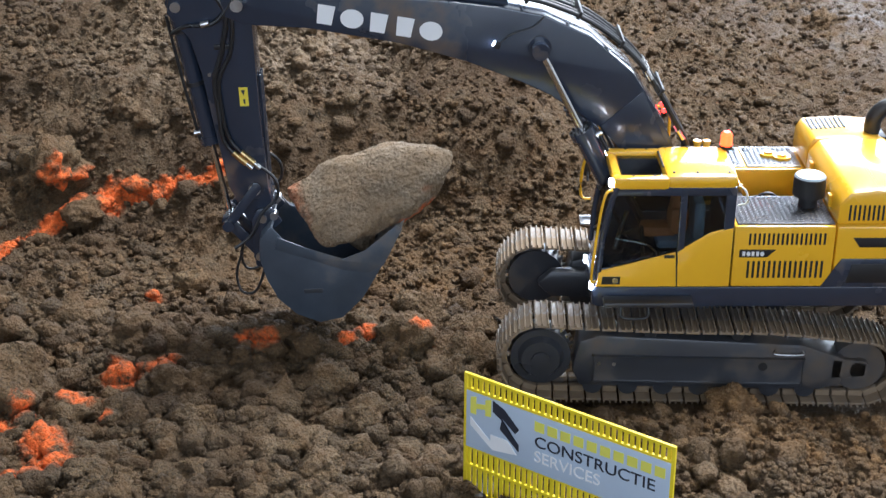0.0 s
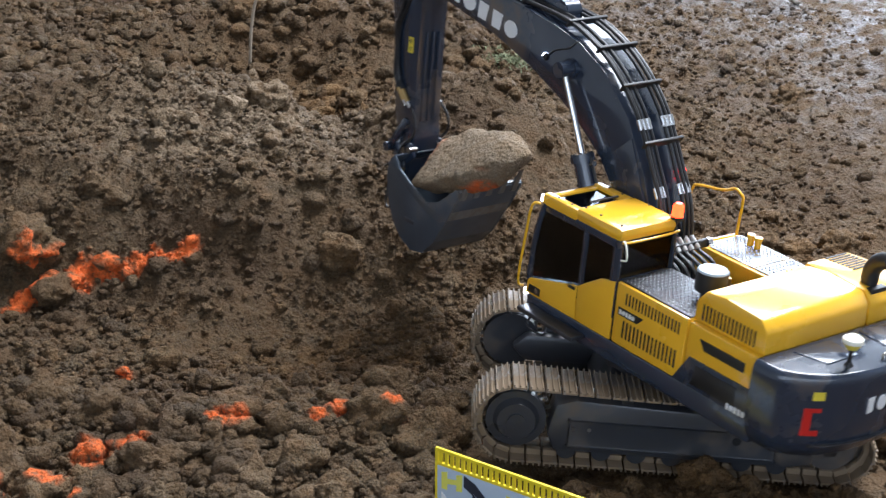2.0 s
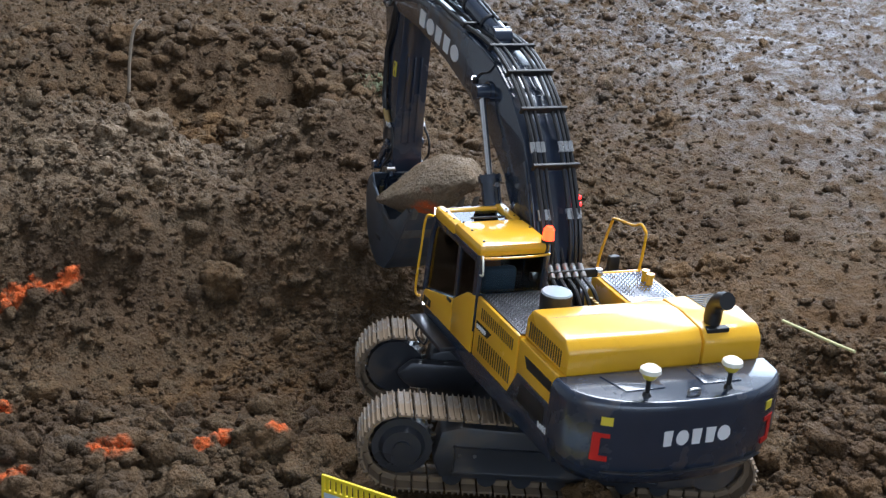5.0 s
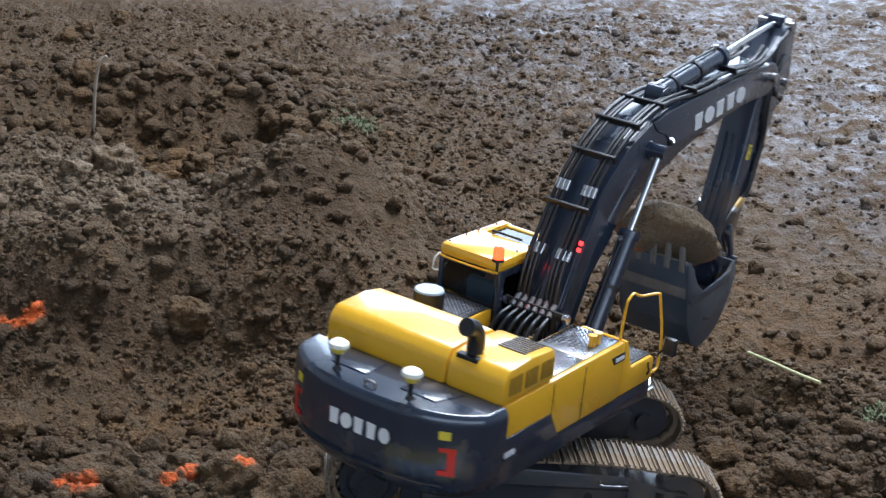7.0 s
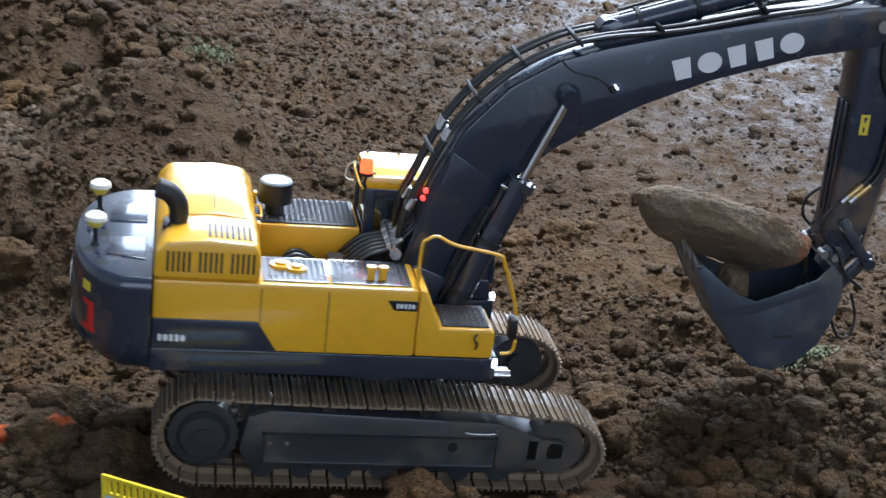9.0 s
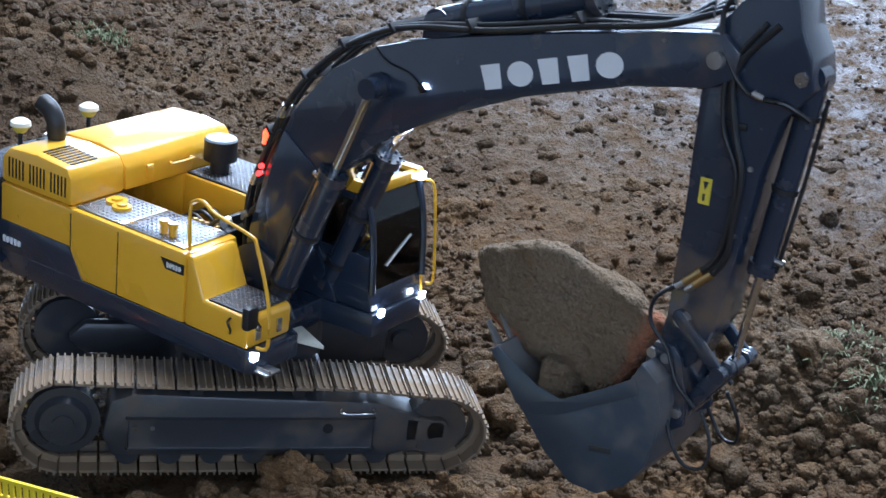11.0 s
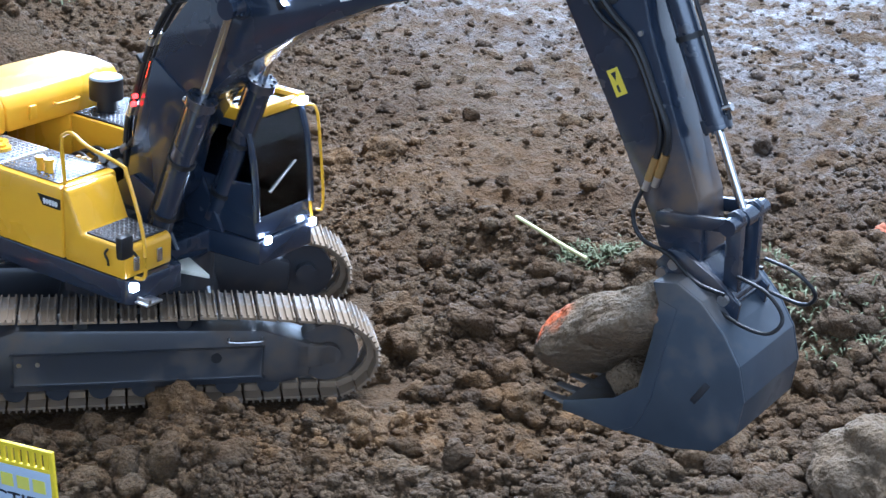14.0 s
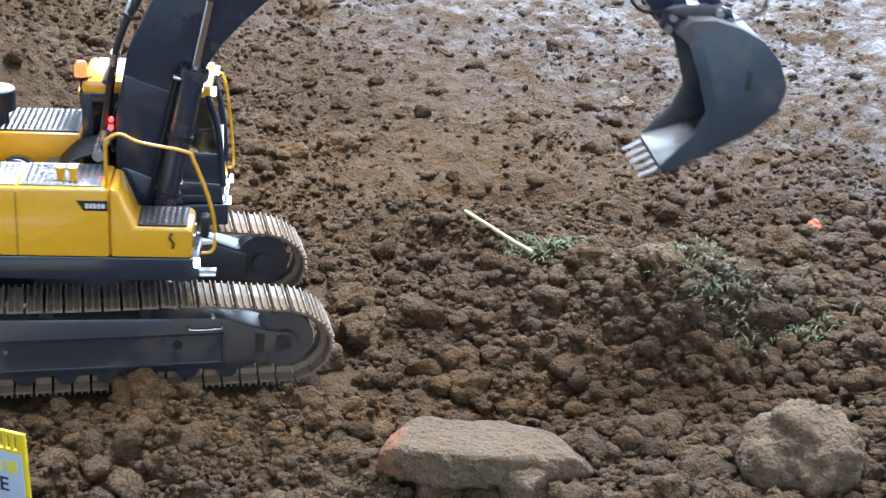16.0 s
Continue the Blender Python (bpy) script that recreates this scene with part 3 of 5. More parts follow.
CLODS += [(-0.563, 0.674, 0.013), (-0.326, 0.488, 0.01), (-0.292, 1.392, 0.015), (-0.45, 0.516, 0.015), (-0.676, 0.446, 0.021), (-0.654, 0.433, 0.016), (-0.774, 0.365, 0.023), (-0.423, 0.73, 0.013), (-0.491, 0.423, 0.012), (-0.414, 0.136, 0.012), (-0.316, 0.057, 0.011), (-0.511, -0.114, 0.015), (-0.68, -0.089, 0.021), (-0.583, -0.033, 0.018), (-0.508, -0.229, 0.014), (-0.635, -0.043, 0.013), (-0.398, -0.266, 0.013), (-0.341, -0.262, 0.013), (-0.278, -0.163, 0.012), (-0.36, -0.288, 0.013), (-0.055, -0.176, 0.014), (-0.016, -0.25, 0.011)]
CLODS += [(0.032, -0.268, 0.008), (0.472, -0.003, 0.015), (0.329, -0.092, 0.015), (0.247, 0.122, 0.018), (0.198, 0.504, 0.02), (0.31, 0.532, 0.02), (0.306, 0.809, 0.013), (0.54, -0.136, 0.013), (0.572, -0.153, 0.011), (0.519, -0.164, 0.009), (0.274, -0.018, 0.011), (0.248, -0.328, 0.018), (0.172, -0.179, 0.015), (0.203, -0.172, 0.013), (0.14, 0.412, 0.014), (0.487, -0.149, 0.011), (0.417, -0.396, 0.02), (0.677, 0.497, 0.01), (0.716, 0.245, 0.011), (0.502, 0.528, 0.012), (0.225, 0.611, 0.015)]
for k, (x, y, s) in enumerate(CLODS):
    boulder("clod_of_earth", x, y, 0.86 * s, 100 + k, "large rounded clod of dry brown earth lying on the soil", squash=0.75 + 0.2 * ((k * 37) % 10) / 10, turn=(k * 67) % 360,
            stretch=1 + 0.25 * ((k * 13) % 7) / 7, sub=4 if s > 0.02 else 3)
boulder("boulder", 0.548, -0.362, 0.047, 77, "big rough buff boulder half sunk in the soil", DRY_CLOD, 1.0, 0.25, 20, 1.02, 5, 0.28, "boulders")
boulder("pebble", 0.782, 0.142, 0.008, 78, "small reddish stone on the mud", mat("red_stone", (0.4, 0.13, 0.06), 0.8, scale=90), 0.8, 0.3, group="stones")
boulder("pebble", 0.715, 0.625, 0.016, 79, "pale rounded stone on the mud", STONE_SOIL, 0.8, 0.3, group="stones")


# ---- excavator ----
BOOM_X, BOOM_Z, BOOM_TIP, ARM_END, LINK_ROOT = 0.128, 0.1838, 0.3805, 0.221, 0.19
BUCKET_SIZE = 0.93
CYL_PIN, CYL_FOOT = (0.1156, 0.1152), (0.057, 0.134)
EX = thing("excavator", "yellow and dark grey crawler excavator with muddy steel tracks on soil", "excavator")


def blocks_logo(parent, place, length, tall, material, name="emblem"):
    """Five plain shapes in a row, upright slabs and discs; place(c) gives the pose of each."""
    w, h = length / 5, tall / 2
    slab_ = [(-0.33 * w, h), (-0.28 * w, -h), (0.28 * w, -h), (0.33 * w, h)]
    disc = [(0.44 * w * math.cos(a * math.pi / 9), h * math.sin(a * math.pi / 9)) for a in range(18)]
    for k, pts in enumerate((slab_, disc, slab_, slab_, disc)):
        ob = part(name, prism(B(), pts, -0.0004, 0.0004, 0), material, parent, "plain white emblem shape", False)
        ob.matrix_basis = place((k + 0.5) * w)


def make_tracks():
    cx, r = 0.157, 0.040
    length = 4 * cx + 2 * math.pi * r
    count = 54

    def at(s):
        s %= length
        if s < 2 * cx:
            x = -cx + s
            return x, 0.045 + r - 0.004 * math.sin(math.pi * s / (2 * cx)), 0.0
        s -= 2 * cx
        if s < math.pi * r:
            a = s / r
            return cx + r * math.sin(a), 0.045 + r * math.cos(a), a
        s -= math.pi * r
        if s < 2 * cx:
            return cx - s, 0.045 - r, math.pi
        a = (s - 2 * cx) / r
        return -cx - r * math.sin(a), 0.045 - r * math.cos(a), math.pi + a

    def lowered(x, z):
        u = min(max((x - 0.05) / 0.14, 0), 1)
        return 0.005 + (z - 0.005) * (1 - 0.17 * u * u * (3 - 2 * u))

    shoe = B()
    box(shoe, -0.0072, 0.0072, -0.026, 0.026, -0.0012, 0.0012, 0.0005)
    for gx in (-0.0058, 0.0, 0.0058):
        box(shoe, gx - 0.0008, gx + 0.0008, -0.026, 0.026, 0.001, 0.0036, 0.0003)
    box(shoe, -0.007, 0.007, -0.012, -0.006, -0.007, -0.001, 0.0008)
    box(shoe, -0.007, 0.007, 0.006, 0.012, -0.007, -0.001, 0.0008)
    shoe_me = bpy.data.meshes.new("track_shoe")
    shoe.to_mesh(shoe_me)
    shoe.free()
    shoe_me.materials.append(SHOE)
    for sgn in (-1, 1):
        yc = 0.090 * sgn
        bm = B()
        prism(bm, [(-0.118, 0.016), (0.118, 0.016), (0.140, 0.022), (0.142, 0.051), (0.100, 0.066), (-0.100, 0.073), (-0.120, 0.066), (-0.126, 0.035)], yc - 0.019, yc + 0.019, 0.003)
        box(bm, -0.105, 0.100, yc + sgn * 0.017, yc + sgn * 0.0215, 0.024, 0.052, 0.002)
        track = part("track_frame", bm, FRAME, EX, "dusty black track frame")
        # cut-like dark ports and weld-on handle on the outer face
        for px in (0.061, -0.085, -0.1):
            b2 = B()
            rod(b2, (px, yc + sgn * 0.0205, 0.043), (px, yc + sgn * 0.0222, 0.043), 0.0045 if px > 0 else 0.002)
            part("port", b2, BLACK if px > 0 else STEEL, track)
        b2 = B()
        tube(b2, [(0.072, yc + sgn * 0.019, 0.060), (0.073, yc + sgn * 0.023, 0.0575), (0.098, yc + sgn * 0.023, 0.0575), (0.099, yc + sgn * 0.019, 0.060)], 0.0009)
        part("handle", b2, STEEL, track)
        for rx in (-0.05, 0.035):
            b2 = B()
            rod(b2, (rx, yc - 0.016, 0.074), (rx, yc + 0.016, 0.074), 0.006)
            part("carrier_roller", b2, BLACK, track)
        b2 = B()
        rod(b2, (-cx, yc - 0.012, 0.045), (-cx, yc + 0.012, 0.045), 0.030, seg=32)
        rod(b2, (-cx, yc + sgn * 0.010, 0.045), (-cx, yc + sgn * 0.019, 0.045), 0.024, 0.019, 32)
        rod(b2, (-cx, yc + sgn * 0.018, 0.045), (-cx, yc + sgn * 0.022, 0.045), 0.009, seg=24)
        part("final_drive", b2, FRAME, track)
        b2 = B()
        for k in range(22):
            a = 2 * math.pi * k / 22
            c, s = math.cos(a), math.sin(a)
            rod(b2, (-cx + 0.028 * c, yc, 0.045 + 0.028 * s), (-cx + 0.035 * c, yc, 0.045 + 0.035 * s), 0.0032, 0.0018, 6)
        part("sprocket", b2, STEEL, track)
        b2 = B()
        rod(b2, (cx, yc - 0.010, 0.039), (cx, yc + 0.010, 0.039), 0.0262, seg=32)
        rod(b2, (cx, yc - 0.019, 0.039), (cx, yc + 0.019, 0.039), 0.010, seg=20)
        prism(b2, [(0.128, 0.028), (0.164, 0.031), (0.164, 0.048), (0.128, 0.052)], yc + sgn * 0.012, yc + sgn * 0.019, 0.002)
        part("idler", b2, FRAME, track)
        for rx in range(7):
            b2 = B()
            x = -0.105 + rx * 0.035
            rod(b2, (x, yc - 0.017, 0.017), (x, yc + 0.017, 0.017), 0.010, seg=16)
            part("track_roller", b2, FRAME, track)
        for k in range(count):
            x, z, a = at(k * length / count)
            ob = new("track_shoe", shoe_me)
            ob.parent = track
            tilt = 0.0 if a > 0 or x < 0.03 else 0.10 * math.sin(math.pi * min((x - 0.03) / 0.14, 1))
            ob.matrix_basis = Matrix.Translation((x, yc, lowered(x, z))) @ Matrix.Rotation(a + tilt, 4, "Y")
    bm = B()
    prism(bm, [(-0.075, 0.03), (0.075, 0.03), (0.06, 0.075), (-0.06, 0.075)], -0.075, 0.075, 0.004)
    rod(bm, (0, 0, 0.070), (0, 0, 0.106), 0.066, seg=48)
    part("centre_frame", bm, FRAME, EX)
    bm = B()
    prism(bm, [(-0.142, 0.030), (-0.060, 0.030), (-0.060, 0.062), (-0.142, 0.062), (-0.158, 0.046)], 0.055, 0.071, 0.006)
    part("drive_cover", bm, FRAME, EX)


def cw_x(y):
    return -0.205 - 0.070 * math.sqrt(max(0.0, 1 - (abs(y) / 0.1185) ** 2.6))


def louvres(parent, x0, x1, z0, z1, y, n, sgn):
    w = (x1 - x0) / n
    for k in range(n):
        bm = B()
        x = x0 + (k + 0.5) * w
        prism(bm, [(x - 0.23 * w, z0), (x + 0.23 * w, z0), (x + 0.23 * w, z1), (x - 0.23 * w, z1)], y - 0.0001, y + 0.0001, 0)
        part("louvre_slot", bm, BLACK, parent, "", False)


def tread(parent, outline, z, tread_mat=None, label="bright tread plate", rib_mat=None):
    bm = B()
    slab(bm, outline, z, z + 0.0016, 0.0004)
    ob = part("tread_plate", bm, tread_mat or PLATE, parent, label)
    xs, ys = [p[0] for p in outline], [p[1] for p in outline]
    bm = B()
    step_ = 0.0052
    k = 0
    x = min(xs) + 0.003
    while x < max(xs) - 0.002:
        y = min(ys) + 0.003 + (k % 2) * step_ / 2
        while y < max(ys) - 0.002:
            rod(bm, (x - 0.0011, y - 0.0011 * (-1) ** k, z + 0.0018), (x + 0.0011, y + 0.0011 * (-1) ** k, z + 0.0018), 0.0005, seg=5)
            y += step_
        x += step_ / 2
        k += 1
    part("tread_ribs", bm, rib_mat or tread_mat or PLATE, parent)
    return ob


def make_upper():
    bm = B()
    slab(bm, [(-0.206, -0.103), (0.088, -0.103), (0.094, -0.097), (0.094, -0.045), (0.06, -0.03), (0.06, 0.025), (0.114, 0.03), (0.114, 0.1), (0.108, 0.104), (-0.206, 0.104)], 0.104, 0.1255, 0.002)
    up = part("upper_body", bm, GREY, EX, "dark grey slewing platform with yellow bodywork")

    def add(name, bm, material, label="", smooth=True):
        return part(name, bm, material, up, label, smooth)

    # counterweight
    ys = [0.112 * math.sin(radians(a)) / math.sin(radians(80)) for a in range(-80, 81, 8)]
    out = [(cw_x(y), y) for y in ys]
    bm = B()
    rings = []
    for z, k in ((0.1045, 0.80), (0.1085, 0.86), (0.118, 0.94), (0.130, 0.985), (0.142, 1.0), (0.180, 1.0), (0.187, 0.985), (0.1905, 0.95), (0.1912, 0.92)):
        rings.append([bm.verts.new((-0.206 + (x + 0.206) * k, y * (0.25 + 0.75 * k), z)) for x, y in [(-0.206, -0.114)] + out + [(-0.206, 0.114)]])
    for u, v in zip(rings, rings[1:]):
        for j in range(len(u)):
            bm.faces.new((u[j], u[(j + 1) % len(u)], v[(j + 1) % len(u)], v[j]))
    bm.faces.new(rings[0][::-1])
    bm.faces.new(rings[-1])
    bmesh.ops.recalc_face_normals(bm, faces=bm.faces)
    add("counterweight", bm, GREY, "rounded dark grey counterweight")
    add("counterweight_groove", slab(B(), [(cw_x(y) - 0.0006, y) for y in ys[4:-4]] + [(-0.22, 0.0)], 0.1215, 0.1225, 0), FRAME)
    add("service_lid", slab(B(), [(-0.212, -0.07), (-0.245, -0.06), (-0.245, -0.02), (-0.212, -0.02)], 0.1905, 0.1925, 0.0008), GREY)
    add("service_lid", slab(B(), [(-0.212, 0.07), (-0.245, 0.06), (-0.245, 0.02), (-0.212, 0.02)], 0.1905, 0.1925, 0.0008), GREY)
    for ly in (0.045, -0.039):
        lx = -0.255
        add("lamp_post", rod(B(), (lx, ly, 0.189), (lx, ly, 0.210), 0.0022), BLACK)
        add("lamp_foot", rod(B(), (lx, ly, 0.191), (lx, ly, 0.1945), 0.0045, 0.003), BLACK)
        add("lamp_collar", rod(B(), (lx, ly, 0.208), (lx, ly, 0.2145), 0.0050, 0.0092), STICKER, "yellow collar")
        add("lamp_top", rod(rod(B(), (lx, ly, 0.2145), (lx, ly, 0.2180), 0.0098, 0.0092, 28), (lx, ly, 0.2180), (lx, ly, 0.2205), 0.0092, 0.0055, 28), CREAM, "cream lamp top")
    add("lifting_eye", tube(B(), [(-0.262, -0.004, 0.190), (-0.262, -0.004, 0.196), (-0.262, 0.006, 0.196), (-0.262, 0.006, 0.190)], 0.0016), STEEL)

    def rear(u0):
        def place(c):
            y = u0 - c
            d = (cw_x(y + 0.002) - cw_x(y - 0.002)) / 0.004
            return Matrix.Translation((cw_x(y) - 0.0006, y, 0.157)) @ Matrix.Rotation(math.atan2(-1, d), 4, "Z")
        return place
    blocks_logo(up, rear(0.036), 0.072, 0.015, WHITE)
    for s in (1, -1):
        for k, (ya, yb, za, zb) in enumerate(((0.088, 0.079, 0.176, 0.168), (0.093, 0.087, 0.160, 0.138), (0.093, 0.080, 0.138, 0.133), (0.090, 0.080, 0.160, 0.156))):
            y0, y1 = s * ya, s * yb
            add("warning_label" if k == 0 else "reflector", prism_on_cw(y0, y1, zb, za), STICKER if k == 0 else REDTAPE, "", False)
    # right-hand boxes
    add("side_box", prism(B(), [(-0.205, 0.126), (0.019, 0.126), (0.019, 0.188), (0.012, 0.1885), (-0.205, 0.1885)], -0.105, -0.042, 0.003), YELLOW, "yellow side body panels")
    add("nose_box", prism(B(), [(0.0195, 0.126), (0.088, 0.126), (0.089, 0.150), (0.084, 0.1535), (0.040, 0.1535), (0.026, 0.187), (0.0195, 0.1885)], -0.104, -0.050, 0.0025), YELLOW, "yellow front tool box")
    for x in (-0.115, -0.058):
        add("panel_gap", box(B(), x - 0.0004, x + 0.0004, -0.1054, -0.1045, 0.127, 0.184, 0), BLACK, "", False)
    add("lower_panel", prism(B(), [(-0.2045, 0.1265), (-0.099, 0.1265), (-0.117, 0.154), (-0.2045, 0.154)], -0.1062, -0.104, 0.0006), GREY, "dark grey lower side panel")
    blocks_logo(up, lambda c: Matrix.Translation((-0.200 + c, -0.1066, 0.137)), 0.024, 0.006, WHITE, "badge")
    add("badge_plate", prism(B(), [(-0.008, 0.178), (0.018, 0.178), (0.018, 0.169), (-0.002, 0.169)], -0.1058, -0.1045, 0.0003), BLACK)
    blocks_logo(up, lambda c: Matrix.Translation((-0.001 + c, -0.1062, 0.1735)), 0.017, 0.0045, WHITE, "badge")
    tread(up, [(-0.114, -0.100), (-0.058, -0.100), (-0.058, -0.046), (-0.114, -0.046)], 0.1885)
    tread(up, [(-0.056, -0.100), (0.012, -0.100), (0.012, -0.046), (-0.056, -0.046)], 0.1885)
    tread(up, [(0.042, -0.100), (0.084, -0.100), (0.084, -0.054), (0.042, -0.054)], 0.1535, GRATE, "dark step plate", PLATE)
    for cx_, cy_, r_ in ((-0.098, -0.068, 0.010), (-0.085, -0.075, 0.009)):
        add("filler_cap", rod(rod(B(), (cx_, cy_, 0.189), (cx_, cy_, 0.193), r_, r_ * 0.95), (cx_, cy_, 0.192), (cx_, cy_, 0.195), r_ * 0.5), YELLOW)
    for cx_ in (-0.022, -0.012):
        add("valve_cap", rod(rod(B(), (cx_, -0.088, 0.189), (cx_, -0.088, 0.200), 0.0035), (cx_, -0.088, 0.199), (cx_, -0.088, 0.202), 0.0045), YELLOW)
    add("handrail", tube(B(), [(0.017, -0.098, 0.189), (0.017, -0.1, 0.226), (0.021, -0.1, 0.233), (0.030, -0.1, 0.236), (0.046, -0.1, 0.229), (0.083, -0.1, 0.222), (0.090, -0.1, 0.214),
                                (0.105, -0.1, 0.171), (0.107, -0.1, 0.135), (0.096, -0.1, 0.130)], 0.0016, sub=4), YELLOW, "yellow tube handrail")
    add("mirror", box(rod(B(), (0.100, -0.102, 0.150), (0.100, -0.110, 0.160), 0.0012), 0.096, 0.104, -0.122, -0.108, 0.152, 0.172, 0.003), BLACK)
    add("door_hook", tube(B(), [(0.072, -0.106, 0.150), (0.070, -0.1075, 0.146), (0.073, -0.1075, 0.141), (0.072, -0.106, 0.136)], 0.001), BLACK)
    for ly in (-0.092, -0.066):
        add("latch", box(B(), 0.0885, 0.0905, ly - 0.003, ly + 0.003, 0.132, 0.144, 0.0008), FITTING)
    add("work_light", box(B(), 0.0885, 0.094, -0.101, -0.093, 0.116, 0.124, 0.001), LED, "lit white work light")
    add("front_step", box(box(B(), 0.094, 0.108, -0.100, -0.082, 0.107, 0.109, 0.0005), 0.094, 0.108, -0.097, -0.095, 0.109, 0.112, 0), FITTING)
    # engine hood
    add("engine_hood", prism(B(), [(-0.2055, 0.189), (-0.116, 0.189), (-0.1175, 0.211), (-0.127, 0.2225), (-0.152, 0.2258), (-0.195, 0.2235), (-0.2045, 0.213)], -0.040, 0.100, 0.004), YELLOW, "glossy yellow engine hood")
    add("hood_side", prism(B(), [(-0.2055, 0.189), (-0.116, 0.189), (-0.1170, 0.213), (-0.122, 0.2225), (-0.160, 0.2250), (-0.195, 0.2225), (-0.2045, 0.212)], -0.1045, -0.041, 0.004), YELLOW, "yellow louvred side hood")
    add("hood_seam", box(B(), -0.1555, -0.1547, -0.03, 0.095, 0.2240, 0.2256, 0), BLACK, "", False)
    for k in range(3):
        louvres(up, -0.196 + 0.0265 * k, -0.174 + 0.0265 * k, 0.196, 0.214, -0.1046, 5, -1)
    louvres(up, -0.194, -0.126, 0.194, 0.210, 0.1002, 15, 1)
    for k in range(8):
        x = -0.160 + 0.0048 * k
        z = 0.2250 - 0.000066 * max(0.0, (x + 0.160) * 1000) - 0.0008
        add("vent_slot", box(B(), x - 0.0011, x + 0.0011, -0.096, -0.066, z - 0.001, z + 0.0016, 0), BLACK, "", False)
    add("hood_handle", tube(B(), [(-0.1165, 0.04, 0.205), (-0.112, 0.04, 0.205), (-0.112, 0.015, 0.205), (-0.1165, 0.015, 0.205)], 0.0013), YELLOW)
    for yy in (0.07, -0.012):
        add("hood_latch", box(B(), -0.117, -0.1135, yy - 0.004, yy + 0.004, 0.196, 0.209, 0.001), YELLOW)
    add("exhaust", tube(box(rod(B(), (-0.186, -0.058, 0.216), (-0.186, -0.058, 0.229), 0.0078), -0.199, -0.173, -0.070, -0.046, 0.2165, 0.2225, 0.001), [(-0.186, -0.058, 0.226), (-0.187, -0.058, 0.238), (-0.194, -0.058, 0.248), (-0.205, -0.058, 0.2525)], 0.0085, 14), BLACK, "black curved exhaust pipe")
    # left side
    add("left_panel", prism(B(), [(-0.116, 0.126), (-0.019, 0.126), (-0.019, 0.1905), (-0.116, 0.1905)], 0.033, 0.105, 0.0025), YELLOW, "yellow louvred side door")
    add("left_rear_panel", prism(B(), [(-0.205, 0.126), (-0.117, 0.126), (-0.117, 0.1895), (-0.205, 0.1895)], 0.033, 0.1045, 0.0025), YELLOW, "yellow rear side panel")
    add("lower_panel", prism(B(), [(-0.2045, 0.1265), (-0.106, 0.1265), (-0.124, 0.156), (-0.2045, 0.156)], 0.1035, 0.1060, 0.0006), GREY, "dark grey lower side panel")
    add("grille", prism(B(), [(-0.185, 0.131), (-0.130, 0.131), (-0.134, 0.151), (-0.185, 0.151)], 0.1055, 0.1066, 0.0003), BLACK)
    add("side_vent", prism(B(), [(-0.190, 0.168), (-0.140, 0.168), (-0.133, 0.178), (-0.190, 0.178)], 0.1040, 0.1052, 0.0003), BLACK)
    louvres(up, -0.108, -0.032, 0.171, 0.183, 0.1051, 17, 1)
    louvres(up, -0.108, -0.032, 0.136, 0.154, 0.1052, 15, 1)
    add("badge_plate", prism(B(), [(-0.025, 0.166), (-0.060, 0.166), (-0.052, 0.158), (-0.025, 0.158)], 0.1046, 0.1058, 0.0003), BLACK)
    blocks_logo(up, lambda c: Matrix.Translation((-0.027 - c, 0.1062, 0.162)) @ Matrix.Rotation(math.pi, 4, "Z"), 0.022, 0.0045, WHITE, "badge")
    blocks_logo(up, lambda c: Matrix.Translation((-0.176 - c, 0.1064, 0.130)) @ Matrix.Rotation(math.pi, 4, "Z"), 0.024, 0.006, WHITE, "badge")
    tread(up, [(-0.115, 0.036), (-0.022, 0.036), (-0.022, 0.102), (-0.115, 0.102)], 0.1905, GRATE, "dark tread plate with bright ribs", PLATE)
    add("air_filter", rod(rod(B(), (-0.097, 0.060, 0.190), (-0.097, 0.060, 0.206), 0.009), (-0.097, 0.060, 0.204), (-0.097, 0.060, 0.223), 0.0155, seg=28), BLACK, "black air filter housing")
    add("filter_lid", rod(B(), (-0.097, 0.060, 0.2231), (-0.097, 0.060, 0.2248), 0.0150, 0.0140, 28), mat("grey_lid", (0.32, 0.38, 0.42), 0.35, scale=60), "grey filter lid")
    add("walkway", box(B(), 0.018, 0.104, 0.104, 0.122, 0.112, 0.117, 0.0015), GRATE, "dark chequered cab step")
    add("rung", tube(B(), [(0.062, 0.116, 0.113), (0.062, 0.120, 0.101), (0.086, 0.120, 0.101), (0.086, 0.116, 0.113)], 0.0012), BLACK)
    # Cream colour stands in for the work lamp's light on this plate.
    add("front_plate", slab(B(), [(0.060, -0.034), (0.104, -0.022), (0.064, -0.004)], 0.106, 0.110, 0.0008), CREAM, "front plate coloured pale for the lamp light on it")
    # machinery between the decks
    add("valve_block", box(box(B(), -0.11, 0.03, -0.041, 0.032, 0.126, 0.150, 0.003), -0.05, -0.02, -0.03, 0.02, 0.15, 0.172, 0.003), BLACK)
    for k in range(6):
        y = -0.028 + 0.011 * k
        add("hose", tube(B(), [(-0.04, y, 0.165), (-0.02, y * 0.9, 0.186), (0.005, y * 0.8, 0.196), (0.03, y * 0.7, 0.225)], 0.0022), RUBBER)
    for k in range(6):
        y = -0.028 + 0.011 * k
        add("hose_collar", rod(B(), (0.0, y * 0.82, 0.1935), (0.012, y * 0.77, 0.2035), 0.0034), FITTING if k % 2 else STEEL)
